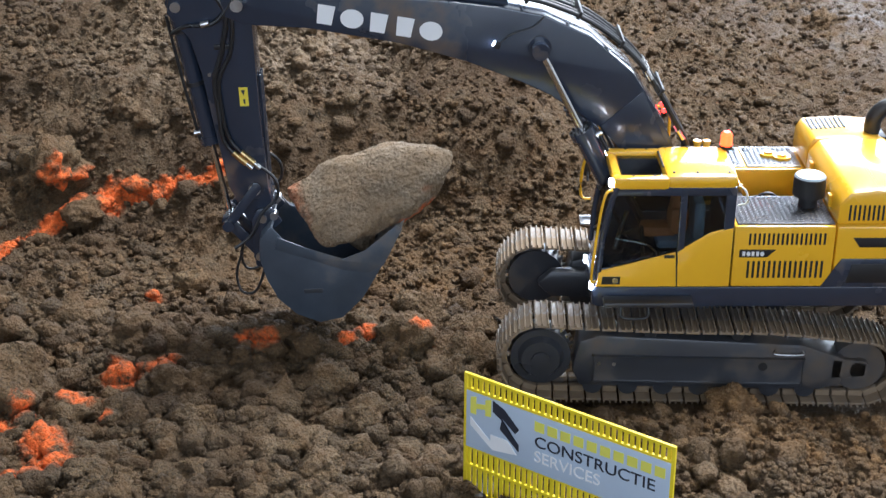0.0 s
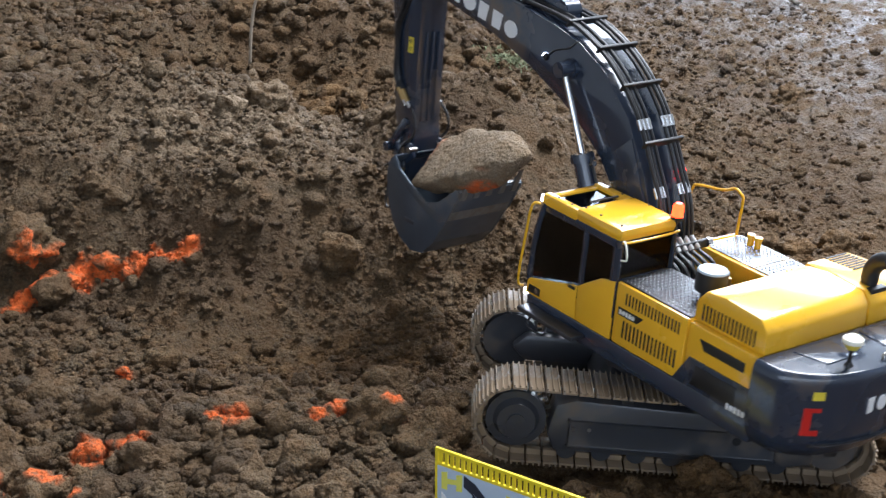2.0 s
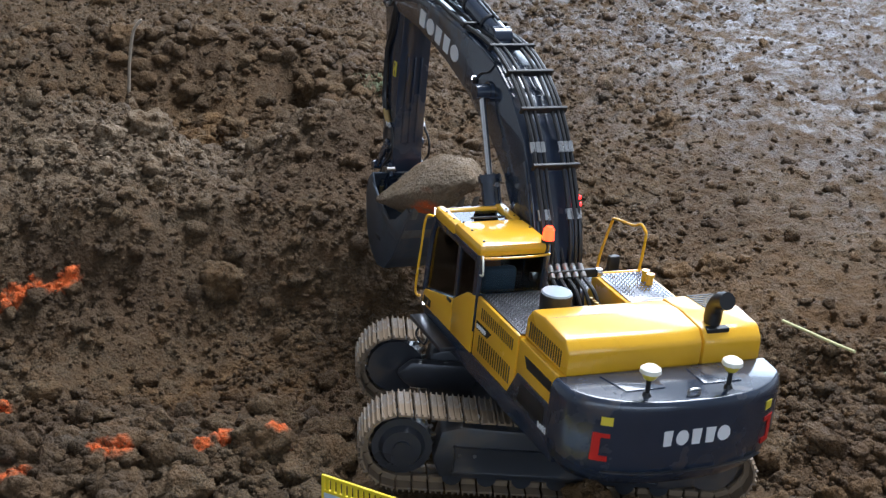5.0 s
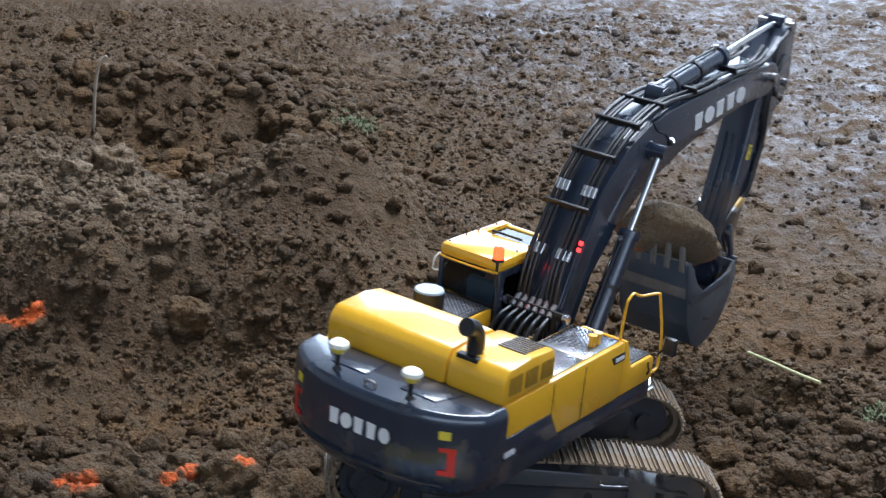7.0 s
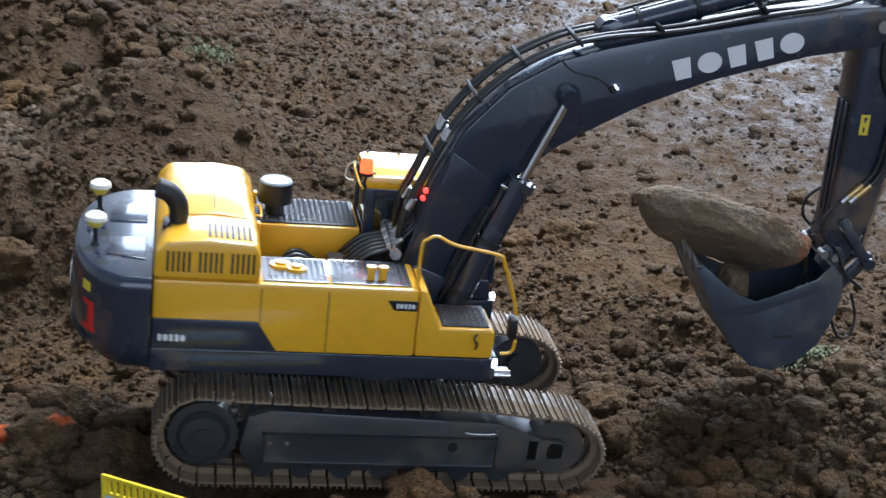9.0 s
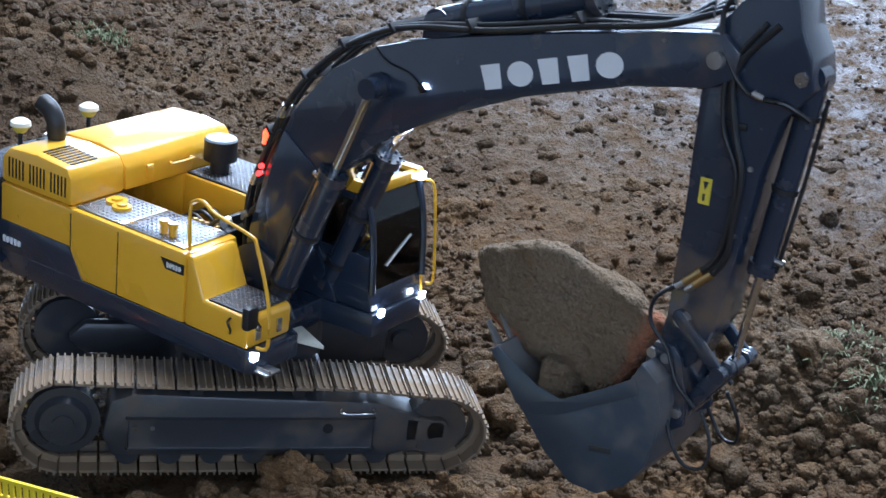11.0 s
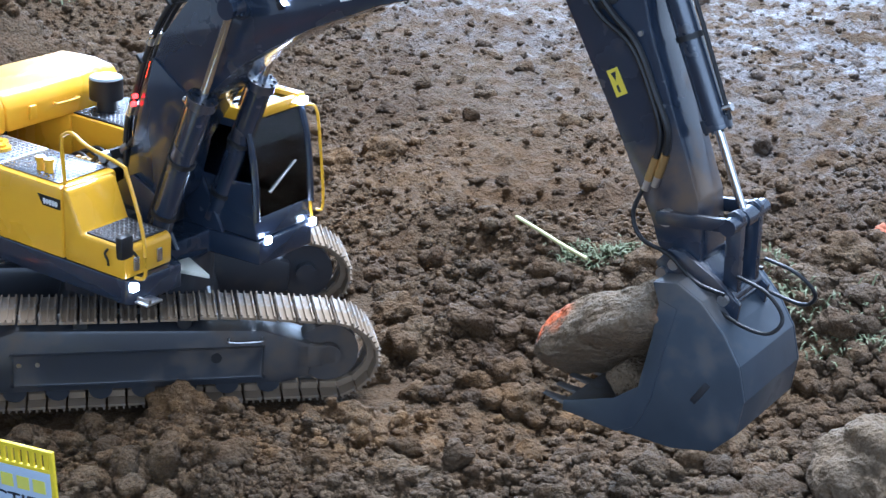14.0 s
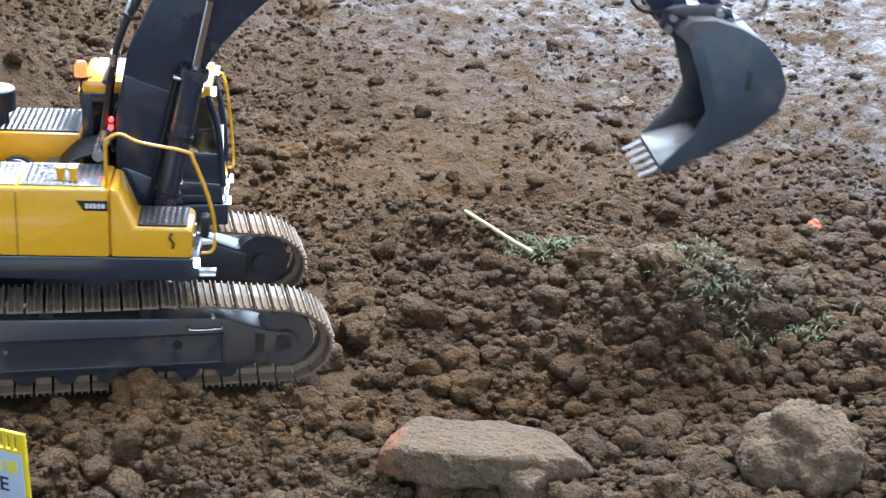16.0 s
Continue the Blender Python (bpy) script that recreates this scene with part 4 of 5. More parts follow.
        add("deck_hose", tube(B(), [(-0.045, y * 0.9 + 0.003, 0.150), (-0.075, y + 0.002, 0.168), (-0.092, y * 0.8, 0.160), (-0.105, y * 0.7, 0.150)], 0.0019), RUBBER)
    add("crossbar", prism(B(), [(0.002, 0.1915), (0.006, 0.1915), (0.006, 0.2005), (0.002, 0.2005)], -0.042, 0.034, 0.0006), BLACK)
    for y in (-0.041, 0.033):
        add("crossbar_clamp", rod(B(), (0.004, y - 0.003, 0.196), (0.004, y + 0.003, 0.196), 0.005), FITTING)
    for k in range(5):
        add("valve_spool", rod(B(), (-0.048 + 0.0065 * k, -0.022, 0.170), (-0.048 + 0.0065 * k, -0.022, 0.180), 0.0022), BRASS, "brass valve spool")
    for y0 in (-0.031, 0.026):
        add("boom_bracket", prism(B(), [(-0.005, 0.126), (0.075, 0.126), (0.050, 0.172), (0.025, 0.182), (0.008, 0.172)], y0, y0 + 0.005, 0.001), GREY)
    # cab
    add("cab_base", prism(B(), [(-0.017, 0.126), (0.1105, 0.126), (0.1075, 0.146), (-0.017, 0.150)], 0.030, 0.104, 0.002), GREY)
    add("cab_door_panel", prism(B(), [(0.0335, 0.127), (0.111, 0.127), (0.1085, 0.1435), (0.036, 0.1635)], 0.1035, 0.1062, 0.0008), YELLOW, "yellow lower door panel")
    add("cab_rear_panel", prism(B(), [(-0.0175, 0.127), (0.0325, 0.127), (0.0345, 0.1640), (0.004, 0.1840), (-0.0175, 0.1895)], 0.1035, 0.1062, 0.0008), YELLOW, "yellow lower cab panel")
    add("door_badge", prism(B(), [(0.088, 0.130), (0.106, 0.130), (0.105, 0.138), (0.088, 0.138)], 0.1062, 0.1070, 0), BLACK, "", False)
    add("badge_ring", rod(B(), (0.093, 0.1066, 0.134), (0.093, 0.1074, 0.134), 0.003), FITTING)
    for yy in (0.032, 0.1045):
        add("cab_pillar", tube(B(), [(0.109, yy, 0.143), (0.1065, yy, 0.18), (0.1025, yy, 0.2064), (0.095, yy, 0.2310)], 0.0032), GREY)
        add("cab_pillar", box(B(), 0.028, 0.035, yy - 0.002, yy + 0.0015, 0.150, 0.2310, 0.001), GREY)
        add("cab_pillar", box(B(), -0.018, -0.008, yy - 0.003, yy + 0.0015, 0.150, 0.2310, 0.001), GREY)
        add("cab_beam", box(B(), -0.016, 0.096, yy - 0.002, yy + 0.0015, 0.2220, 0.2310, 0.001), GREY)
    add("cab_back", box(B(), -0.017, -0.013, 0.031, 0.104, 0.150, 0.190, 0.001), GREY)
    add("cab_side", box(B(), -0.013, 0.106, 0.0305, 0.0335, 0.140, 0.175, 0.001), GREY)
    for outline in ([(0.108, 0.146), (0.0955, 0.2230), (0.035, 0.2230), (0.035, 0.166)], [(0.028, 0.168), (0.028, 0.2230), (-0.008, 0.2230), (-0.008, 0.186), (0.004, 0.184)]):
        for yy in (0.1042, 0.0318):
            pane = add("cab_window", prism(B(), outline, yy, yy + 0.0006, 0), GLASS, "tinted cab side glass", False)
            pane.visible_shadow = False
    front = B()
    prism(front, [(0.1092, 0.146), (0.1070, 0.18), (0.1030, 0.2064), (0.0960, 0.2270), (0.0955, 0.2270), (0.1025, 0.2064), (0.1065, 0.18), (0.1086, 0.146)], 0.034, 0.103, 0)
    pane = add("cab_windscreen", front, GLASS, "tinted curved windscreen", False)
    pane.visible_shadow = False
    pane = add("cab_rear_window", box(B(), -0.016, -0.0154, 0.035, 0.101, 0.190, 0.2250, 0), GLASS, "", False)
    pane.visible_shadow = False
    add("wiper", tube(B(), [(0.1085, 0.05, 0.165), (0.107, 0.085, 0.185)], 0.0009), STEEL)
    roof = B()
    slab(roof, [(-0.019, 0.029), (0.050, 0.029), (0.050, 0.1075), (-0.019, 0.1075)], 0.2285, 0.2435, 0.0062)
    slab(roof, [(0.046, 0.029), (0.099, 0.029), (0.099, 0.040), (0.046, 0.040)], 0.2285, 0.2410, 0.003)
    slab(roof, [(0.046, 0.0965), (0.099, 0.0965), (0.099, 0.1075), (0.046, 0.1075)], 0.2285, 0.2410, 0.003)
    slab(roof, [(0.090, 0.034), (0.099, 0.034), (0.099, 0.103), (0.090, 0.103)], 0.2285, 0.2390, 0.003)
    add("cab_roof", roof, YELLOW, "glossy yellow cab roof with a hatch")
    pane = add("roof_hatch", slab(B(), [(0.051, 0.041), (0.089, 0.041), (0.089, 0.096), (0.051, 0.096)], 0.2360, 0.2368, 0), GLASS, "dark glass roof hatch", False)
    add("hatch_frame", slab(B(), [(0.050, 0.041), (0.089, 0.041), (0.089, 0.096), (0.050, 0.096)], 0.2295, 0.2310, 0.0005), BLACK)
    for bx, by in ((-0.010, 0.036), (0.020, 0.036), (0.042, 0.036), (-0.010, 0.1), (0.020, 0.1), (0.042, 0.1), (0.060, 0.0345), (0.080, 0.0345), (0.060, 0.102), (0.080, 0.102)):
        add("roof_bolt", rod(B(), (bx, by, 0.240), (bx, by, 0.2445 if bx < 0.05 else 0.2418), 0.0012, seg=8), BLACK)
    add("hatch_hinge", rod(B(), (0.0505, 0.050, 0.2445), (0.0505, 0.088, 0.2445), 0.0012), BLACK)
    add("door_handle", box(B(), 0.037, 0.047, 0.1060, 0.1078, 0.158, 0.161, 0.0006), BLACK)
    add("cab_rail", tube(B(), [(0.050, 0.092, 0.152), (0.062, 0.100, 0.168), (0.094, 0.100, 0.176)], 0.0011), FITTING)
    add("roof_gutter", tube(B(), [(-0.0205, 0.031, 0.2305), (-0.0215, 0.05, 0.2295), (-0.0215, 0.09, 0.2295), (-0.0205, 0.106, 0.2305)], 0.0013), YELLOW)
    for yy in (0.034, 0.102):
        add("roof_light", box(B(), 0.0985, 0.103, yy - 0.004, yy + 0.004, 0.2305, 0.2375, 0.001), LED, "lit white cab light")
    for yy in (0.040, 0.100):
        add("work_light", box(B(), 0.1135, 0.1165, yy - 0.0035, yy + 0.0035, 0.122, 0.129, 0.001), LED, "lit white work light")
    add("grab_rail", tube(B(), [(0.100, 0.1075, 0.2290), (0.107, 0.1125, 0.2250), (0.112, 0.1125, 0.1937), (0.1165, 0.1125, 0.140), (0.112, 0.108, 0.134)], 0.0014), YELLOW, "yellow grab rail")
    add("rear_bracket", tube(B(), [(-0.0195, 0.104, 0.2320), (-0.026, 0.106, 0.2270), (-0.028, 0.106, 0.2156), (-0.020, 0.105, 0.2123)], 0.001), CREAM)
    add("beacon_post", rod(rod(B(), (-0.018, 0.034, 0.2148), (-0.018, 0.034, 0.2450), 0.0016), (-0.018, 0.034, 0.2425), (-0.018, 0.034, 0.2455), 0.0065), BLACK)
    add("beacon", rod(rod(B(), (-0.018, 0.034, 0.2455), (-0.018, 0.034, 0.2560), 0.0060, 0.0056), (-0.018, 0.034, 0.2560), (-0.018, 0.034, 0.2590), 0.0056, 0.0035), BEACON, "glowing orange-red beacon")
    add("seat", box(box(B(), 0.012, 0.052, 0.048, 0.088, 0.158, 0.168, 0.004), 0.006, 0.018, 0.050, 0.086, 0.165, 0.2064, 0.005), BLUE)
    doll = B()
    box(doll, 0.020, 0.040, 0.055, 0.081, 0.168, 0.1979, 0.008)
    rod(doll, (0.030, 0.068, 0.1971), (0.030, 0.068, 0.2156), 0.009, 0.007, 14)
    box(doll, 0.032, 0.066, 0.057, 0.079, 0.166, 0.178, 0.005)
    add("operator_doll", doll, DOLL, "plain seated doll")
    add("joystick", rod(B(), (0.066, 0.092, 0.155), (0.068, 0.092, 0.185), 0.0018), BLACK)
    add("steering_column", rod(B(), (0.090, 0.068, 0.150), (0.080, 0.068, 0.190), 0.0025), FITTING)
    return up


def prism_on_cw(y0, y1, z0, z1):
    bm = B()
    n = 4
    ys = [y0 + (y1 - y0) * k / n for k in range(n + 1)]
    fa = [bm.verts.new((cw_x(y) - 0.0009, y, z0)) for y in ys]
    fb = [bm.verts.new((cw_x(y) - 0.0009, y, z1)) for y in ys]
    ba = [bm.verts.new((cw_x(y) + 0.002, y, z0)) for y in ys]
    bb = [bm.verts.new((cw_x(y) + 0.002, y, z1)) for y in ys]
    for k in range(n):
        bm.faces.new((fa[k], fa[k + 1], fb[k + 1], fb[k]))
        bm.faces.new((ba[k], bb[k], bb[k + 1], ba[k + 1]))
        bm.faces.new((fa[k], ba[k], ba[k + 1], fa[k + 1]))
        bm.faces.new((fb[k], fb[k + 1], bb[k + 1], bb[k]))
    bm.faces.new((fa[0], fb[0], bb[0], ba[0]))
    bm.faces.new((fa[n], ba[n], bb[n], fb[n]))
    bmesh.ops.recalc_face_normals(bm, faces=bm.faces)
    return bm


BOOM_OUT = [(-0.105, 0.050), (-0.096, 0.032), (-0.072, 0.034), (-0.030, 0.062), (0.021, 0.077), (0.081, 0.079), (0.108, 0.076), (0.165, 0.066), (0.229, 0.048), (0.311, 0.015), (0.365, -0.014),
            (0.384, -0.017), (0.397, -0.004), (0.393, 0.013), (0.380, 0.021), (0.291, 0.068), (0.210, 0.108), (0.168, 0.128), (0.127, 0.143), (0.078, 0.149), (0.024, 0.140), (-0.030, 0.114), (-0.090, 0.072)]
ARM_OUT = [(-0.074, 0.030), (-0.062, 0.046), (-0.030, 0.054), (-0.012, 0.064), (0.008, 0.068), (0.020, 0.060), (0.034, 0.0485), (0.070, 0.0405), (0.110, 0.0355), (0.187, 0.0255), (0.225, 0.010), (0.233, -0.005), (0.226, -0.016),
           (0.205, -0.016), (0.190, -0.0135), (0.110, -0.0115), (0.020, -0.012), (-0.010, -0.016), (-0.025, -0.004), (-0.050, 0.016)]


def make_boom():
    ob = part("boom", prism(B(), BOOM_OUT, -0.025, 0.025, 0.0016), GREY, EX, "dark grey steel boom")
    part("boom_patch", prism(B(), [(0.021, 0.078), (0.006, 0.130), (-0.088, 0.070), (-0.096, 0.036), (-0.072, 0.036), (-0.030, 0.064)], -0.0268, 0.0268, 0.0005), GREY, ob)
    for s in (-1, 1):
        for (x, z, r, d) in ((0.3805, 0.0, 0.006, 0.031), (0.1156, 0.1152, 0.011, 0.029), (0.1156, 0.1152, 0.0055, 0.043), (0.352, 0.030, 0.0016, 0.0262)):
            part("pin", rod(B(), (x, s * 0.020, z), (x, s * d, z), r), STEEL if r < 0.008 else GREY, ob)
        ang = math.atan2(0.032 - 0.0755, 0.315 - 0.210)

        def place(c, s=s):
            cc = c if s < 0 else 0.126 - c
            m = Matrix.Translation((0.200 + cc * math.cos(ang), s * 0.0254, 0.0785 + cc * math.sin(ang))) @ Matrix.Rotation(-ang, 4, "Y")
            return m if s < 0 else m @ Matrix.Rotation(math.pi, 4, "Z")
        blocks_logo(ob, place, 0.126, 0.0185, WHITE)
        part("boom_light", box(B(), 0.148, 0.154, s * 0.0255 - 0.003, s * 0.0255 + 0.003, 0.092, 0.098, 0.001), BLACK, ob)
        part("light_lens", box(B(), 0.1545, 0.1552, s * 0.0258 - 0.0026, s * 0.0258 + 0.0026, 0.0925, 0.0975, 0.0002), LED, ob, "lit white boom light")
        part("light_lead", tube(B(), [(0.150, s * 0.0262, 0.098), (0.145, s * 0.0262, 0.112), (0.132, s * 0.0262, 0.128), (0.128, s * 0.025, 0.143)], 0.0008), RUBBER, ob)
    for x, z in ((-0.040, 0.112), (-0.034, 0.116)):
        part("marker_light", rod(B(), (x, -0.0255, z), (x, -0.0285, z), 0.0022), MARKER, ob, "small glowing red marker light")
    # hose bundle over the back of the boom
    spine = [(-0.075, 0.092), (-0.030, 0.121), (0.024, 0.1465), (0.078, 0.1555), (0.127, 0.150), (0.168, 0.135)]
    for k, y in enumerate((-0.0215, -0.016, -0.0105, 0.0105, 0.016, 0.0215)):
        pts = [(x, y, z + 0.003 + 0.0015 * (k % 2)) for x, z in spine]
        tail = [(0.230, y * 1.05, 0.102 + 0.004 * (k % 2)), (0.300, y * 1.05, 0.068 + 0.004 * (k % 2)), (0.355, y * 1.1, 0.040), (0.392, y * 1.0, 0.028 + 0.004 * (k % 3))]
        part("hose", tube(B(), [(-0.125, y * 1.1, 0.028)] + pts + tail, 0.0021 if k not in (0, 5) else 0.0025), RUBBER, ob, "glossy black hydraulic hose")
        for x, z in ((0.010, 0.1445), (-0.052, 0.111)):
            part("hose_collar", rod(B(), (x - 0.005, y, z - 0.002), (x + 0.005, y, z + 0.003), 0.0032), FITTING, ob)
    for x, z in ((-0.01, 0.1345), (0.05, 0.1545), (0.10, 0.1570), (0.150, 0.1440), (0.215, 0.1120), (0.300, 0.0720)):
        part("hose_clamp", box(B(), x - 0.0015, x + 0.0015, -0.0265, 0.0265, z - 0.001, z + 0.0075, 0.0005), BLACK, ob)
    part("cylinder_bracket", prism(B(), [(0.155, 0.126), (0.205, 0.104), (0.188, 0.140), (0.174, 0.144)], -0.011, 0.011, 0.001), GREY, ob)
    return ob


def make_arm():
    ob = part("arm", prism(B(), ARM_OUT, -0.0195, 0.0195, 0.0016), GREY, EX, "dark grey steel dipper arm")
    for s in (-1, 1):
        for (x, z, r, d, m_) in ((0.190, 0.0, 0.006, 0.0245, STEEL), (ARM_END, -0.006, 0.0105, 0.0235, GREY), (ARM_END, -0.006, 0.003, 0.0252, STEEL), (-0.064, 0.030, 0.006, 0.023, STEEL),
                                 (0.002, 0.059, 0.005, 0.0215, STEEL), (0.070, 0.033, 0.0018, 0.0212, STEEL), (0.120, 0.028, 0.0018, 0.0212, STEEL)):
            part("pin", rod(B(), (x, s * 0.012, z), (x, s * d, z), r), m_, ob)
        part("warning_label", box(B(), 0.084, 0.103, s * 0.0199 - 0.0005, s * 0.0199 + 0.0005, -0.002, 0.0065, 0), STICKER, ob, "yellow warning label", False)
        part("label_mark", prism(B(), [(0.0865, 0.0005), (0.0925, 0.0022), (0.0865, 0.0045)], s * 0.0204 - 0.0003, s * 0.0204 + 0.0003, 0), INK, ob, "", False)
        part("label_mark", box(B(), 0.0955, 0.1005, s * 0.0204 - 0.0003, s * 0.0204 + 0.0003, 0.001, 0.0028, 0), INK, ob, "", False)
        yy = s * 0.0222
        for off in (0.0, 0.0085):
            part("hose", tube(B(), [(-0.030, s * 0.020, 0.030 + off), (0.005, yy, 0.008 + off * 0.6), (0.045, yy, 0.010 + off), (0.075, yy, 0.024 + off * 0.5), (0.110, yy, 0.024 + off * 0.4), (0.135, yy, 0.020 + off * 0.7),
                                    (0.150, yy, 0.010 + off * 0.9)], 0.0024 if off else 0.002), RUBBER, ob)
            a, b = Vector((0.150, yy, 0.010 + off * 0.9)), Vector((0.162, yy, -0.002 + off * 0.9))
            part("hose_fitting", rod(B(), a, b, 0.0031), BRASS, ob, "brass hose fitting")
            part("hose_end", rod(B(), b, b + (b - a) * 0.45, 0.0027), FITTING, ob)
        part("hose", tube(B(), [(0.166, yy, -0.008), (0.180, yy * 1.1, -0.022), (0.198, yy * 1.15, -0.022), (0.214, yy * 1.2, -0.006), (0.236, yy * 1.3, 0.006), (0.250, yy * 1.35, 0.024)], 0.0016), RUBBER, ob)
        part("hose", tube(B(), [(-0.058, s * 0.021, 0.020), (-0.035, yy, -0.001), (-0.006, yy * 1.05, 0.004), (0.018, yy * 1.05, 0.024), (0.020, yy, 0.050), (0.030, s * 0.012, 0.066)], 0.0019), RUBBER, ob)
        part("hose_collar", rod(B(), (0.0175, yy * 1.04, 0.028), (0.0195, yy * 1.03, 0.036), 0.0030), FITTING, ob)
        part("hose_clip", box(B(), 0.040, 0.045, s * 0.0195 - 0.002, s * 0.0195 + 0.002, 0.008, 0.026, 0.0006), BLACK, ob)
    for y in (-0.009, 0.0, 0.009):
        part("arm_rib", box(B(), 0.075, 0.185, y - 0.0016, y + 0.0016, -0.0150, -0.0125, 0.0008), GREY, ob)
    return ob


def make_bucket():
    back = [(0.000, -0.010), (0.014, 0.003), (0.036, 0.005), (0.062, -0.001), (0.086, -0.012), (0.105, -0.030), (0.116, -0.055), (0.111, -0.080), (0.088, -0.103), (0.050, -0.126), (0.008, -0.148)]
    rim = [(0.006, -0.142), (0.034, -0.107), (0.0425, -0.084), (0.028, -0.046), (0.016, -0.022)]
    inner = []
    for k, (x, z) in enumerate(back):
        a, b = Vector(back[max(k - 1, 0)]), Vector(back[min(k + 1, len(back) - 1)])
        d = (b - a).normalized()
        inner.append((x + d.y * 0.0028, z - d.x * 0.0028))
    ob = part("bucket", prism(B(), back + inner[::-1], -0.046, 0.046, 0.0004), BUCKET, EX, "worn dark grey digging bucket with teeth")
    for s in (-1, 1):
        y0 = s * 0.046
        part("side_plate", prism(B(), back + rim, min(y0, y0 + s * 0.003), max(y0, y0 + s * 0.003), 0.0007), BUCKET, ob, "worn side plate of the bucket")
        part("side_cutter", prism(B(), [(0.008, -0.149), (0.050, -0.127), (0.058, -0.111), (0.054, -0.086), (0.038, -0.045), (0.026, -0.012), (0.012, -0.016), (0.026, -0.046), (0.0405, -0.084), (0.032, -0.107), (0.004, -0.142)],
                                  min(y0 + s * 0.0025, y0 + s * 0.0042), max(y0 + s * 0.0025, y0 + s * 0.0042), 0.0005), BUCKET, ob)
        part("stamp", prism(B(), [(0.075, -0.040), (0.080, -0.040), (0.080, -0.060), (0.075, -0.060)], y0 + s * 0.003 - 0.0006, y0 + s * 0.003 + 0.0006, 0.0003), FRAME, ob)
        part("hanger_ear", prism(B(), [(-0.012, -0.010), (-0.010, 0.006), (0.000, 0.012), (0.030, 0.014), (0.055, 0.012), (0.062, -0.002), (0.020, -0.004), (0.004, -0.020)], s * 0.024 - 0.0025, s * 0.024 + 0.0025, 0.001), GREY, ob)
        for x, z in ((0.0, 0.0), (0.044, 0.007), (-0.003, -0.012)):
            part("pin", rod(B(), (x, s * 0.018, z), (x, s * 0.030, z), 0.0042), STEEL, ob)
        a = Vector((0.022, s * 0.031, -0.004))
        part("hose_fitting", rod(B(), a, a + Vector((0.012, 0, 0.002)), 0.003), BRASS, ob, "brass hose fitting")
        part("hose_end", rod(B(), a + Vector((0.012, 0, 0.002)), a + Vector((0.020, 0, 0.003)), 0.0026), FITTING, ob)
        part("hose_end", rod(B(), a - Vector((0.010, 0, 0.002)), a, 0.0026), FITTING, ob)
        part("hose", tube(B(), [a + Vector((0.020, 0, 0.003)), a + Vector((0.045, s * 0.003, 0.010)), a + Vector((0.062, s * 0.002, 0.020)), a + Vector((0.062, -s * 0.002, 0.034)), a + Vector((0.042, -s * 0.006, 0.038)),
                                a + Vector((0.018, -s * 0.008, 0.030))], 0.0015), RUBBER, ob)
    part("coupler", box(rod(rod(B(), (0, -0.022, 0), (0, 0.022, 0), 0.008), (0.044, -0.024, 0.007), (0.044, 0.024, 0.007), 0.007), 0.004, 0.052, -0.020, 0.020, 0.000, 0.010, 0.002), GREY, ob)
    part("lip", prism(B(), [(0.005, -0.147), (0.052, -0.126), (0.050, -0.121), (0.004, -0.142)], -0.047, 0.047, 0.0006), TOOTH, ob, "worn bare lip")
    for k in range(5):
        y = -0.040 + 0.020 * k
        t = B()
        prism(t, [(0.018, -0.1455), (0.022, -0.1375), (0.002, -0.1475), (-0.014, -0.1570)], y - 0.0042, y + 0.0042, 0.001)
        part("tooth", t, TOOTH, ob, "worn steel tooth")
    for q in [ob] + list(ob.children):
        q.data.transform(Matrix.Scale(BUCKET_SIZE, 4))
    return ob


def make_cylinder(name, barrel_len, rod_len, r, wide_eye):
    bm = rod(B(), (0.0, 0, 0), (barrel_len, 0, 0), r)
    rod(bm, (barrel_len - 0.008, 0, 0), (barrel_len, 0, 0), r * 1.22)
    rod(bm, (0, -wide_eye, 0), (0, wide_eye, 0), r * 0.95)
    barrel = part(name + "_barrel", bm, GREY, EX, "dark grey hydraulic barrel")
    for a in range(8):
        c, s = math.cos(a * math.pi / 4), math.sin(a * math.pi / 4)
        part("gland_bolt", rod(B(), (barrel_len - 0.001, r * c, r * s), (barrel_len + 0.0018, r * c, r * s), 0.0013, seg=8), BLACK, barrel)
    part("oil_line", tube(B(), [(0.012, 0, r + 0.003), (barrel_len * 0.5, 0, r + 0.0035), (barrel_len - 0.004, 0, r + 0.002)], 0.0016), RUBBER, barrel)
    for k in (0.18, 0.55):
        part("barrel_band", rod(B(), (barrel_len * k, 0, 0), (barrel_len * k + 0.004, 0, 0), r * 1.12), BLACK, barrel)
    part("oil_port", rod(B(), (barrel_len - 0.012, 0, r * 0.8), (barrel_len - 0.012, 0, r + 0.006), 0.0028), FITTING, barrel)
    bm = rod(B(), (0, 0, 0), (rod_len, 0, 0), r * 0.34)
    piston = part(name + "_piston", bm, CHROME, EX, "polished chrome piston rod")
    part("rod_eye", rod(B(), (0, -wide_eye * 0.9, 0), (0, wide_eye * 0.9, 0), r * 0.8), GREY, piston)
    return barrel, piston


make_tracks()
UPPER = make_upper()
BOOM_OB, ARM_OB, BUCKET_OB = make_boom(), make_arm(), make_bucket()
BOOM_CYL = [make_cylinder("boom_cylinder", 0.145, 0.12, 0.0105, 0.009) for _ in range(2)]
ARM_BARREL, ARM_PISTON = make_cylinder("arm_cylinder", 0.143, 0.13, 0.0115, 0.010)
BUCKET_BARREL, BUCKET_PISTON = make_cylinder("bucket_cylinder", 0.146, 0.10, 0.0085, 0.008)
bm = B()
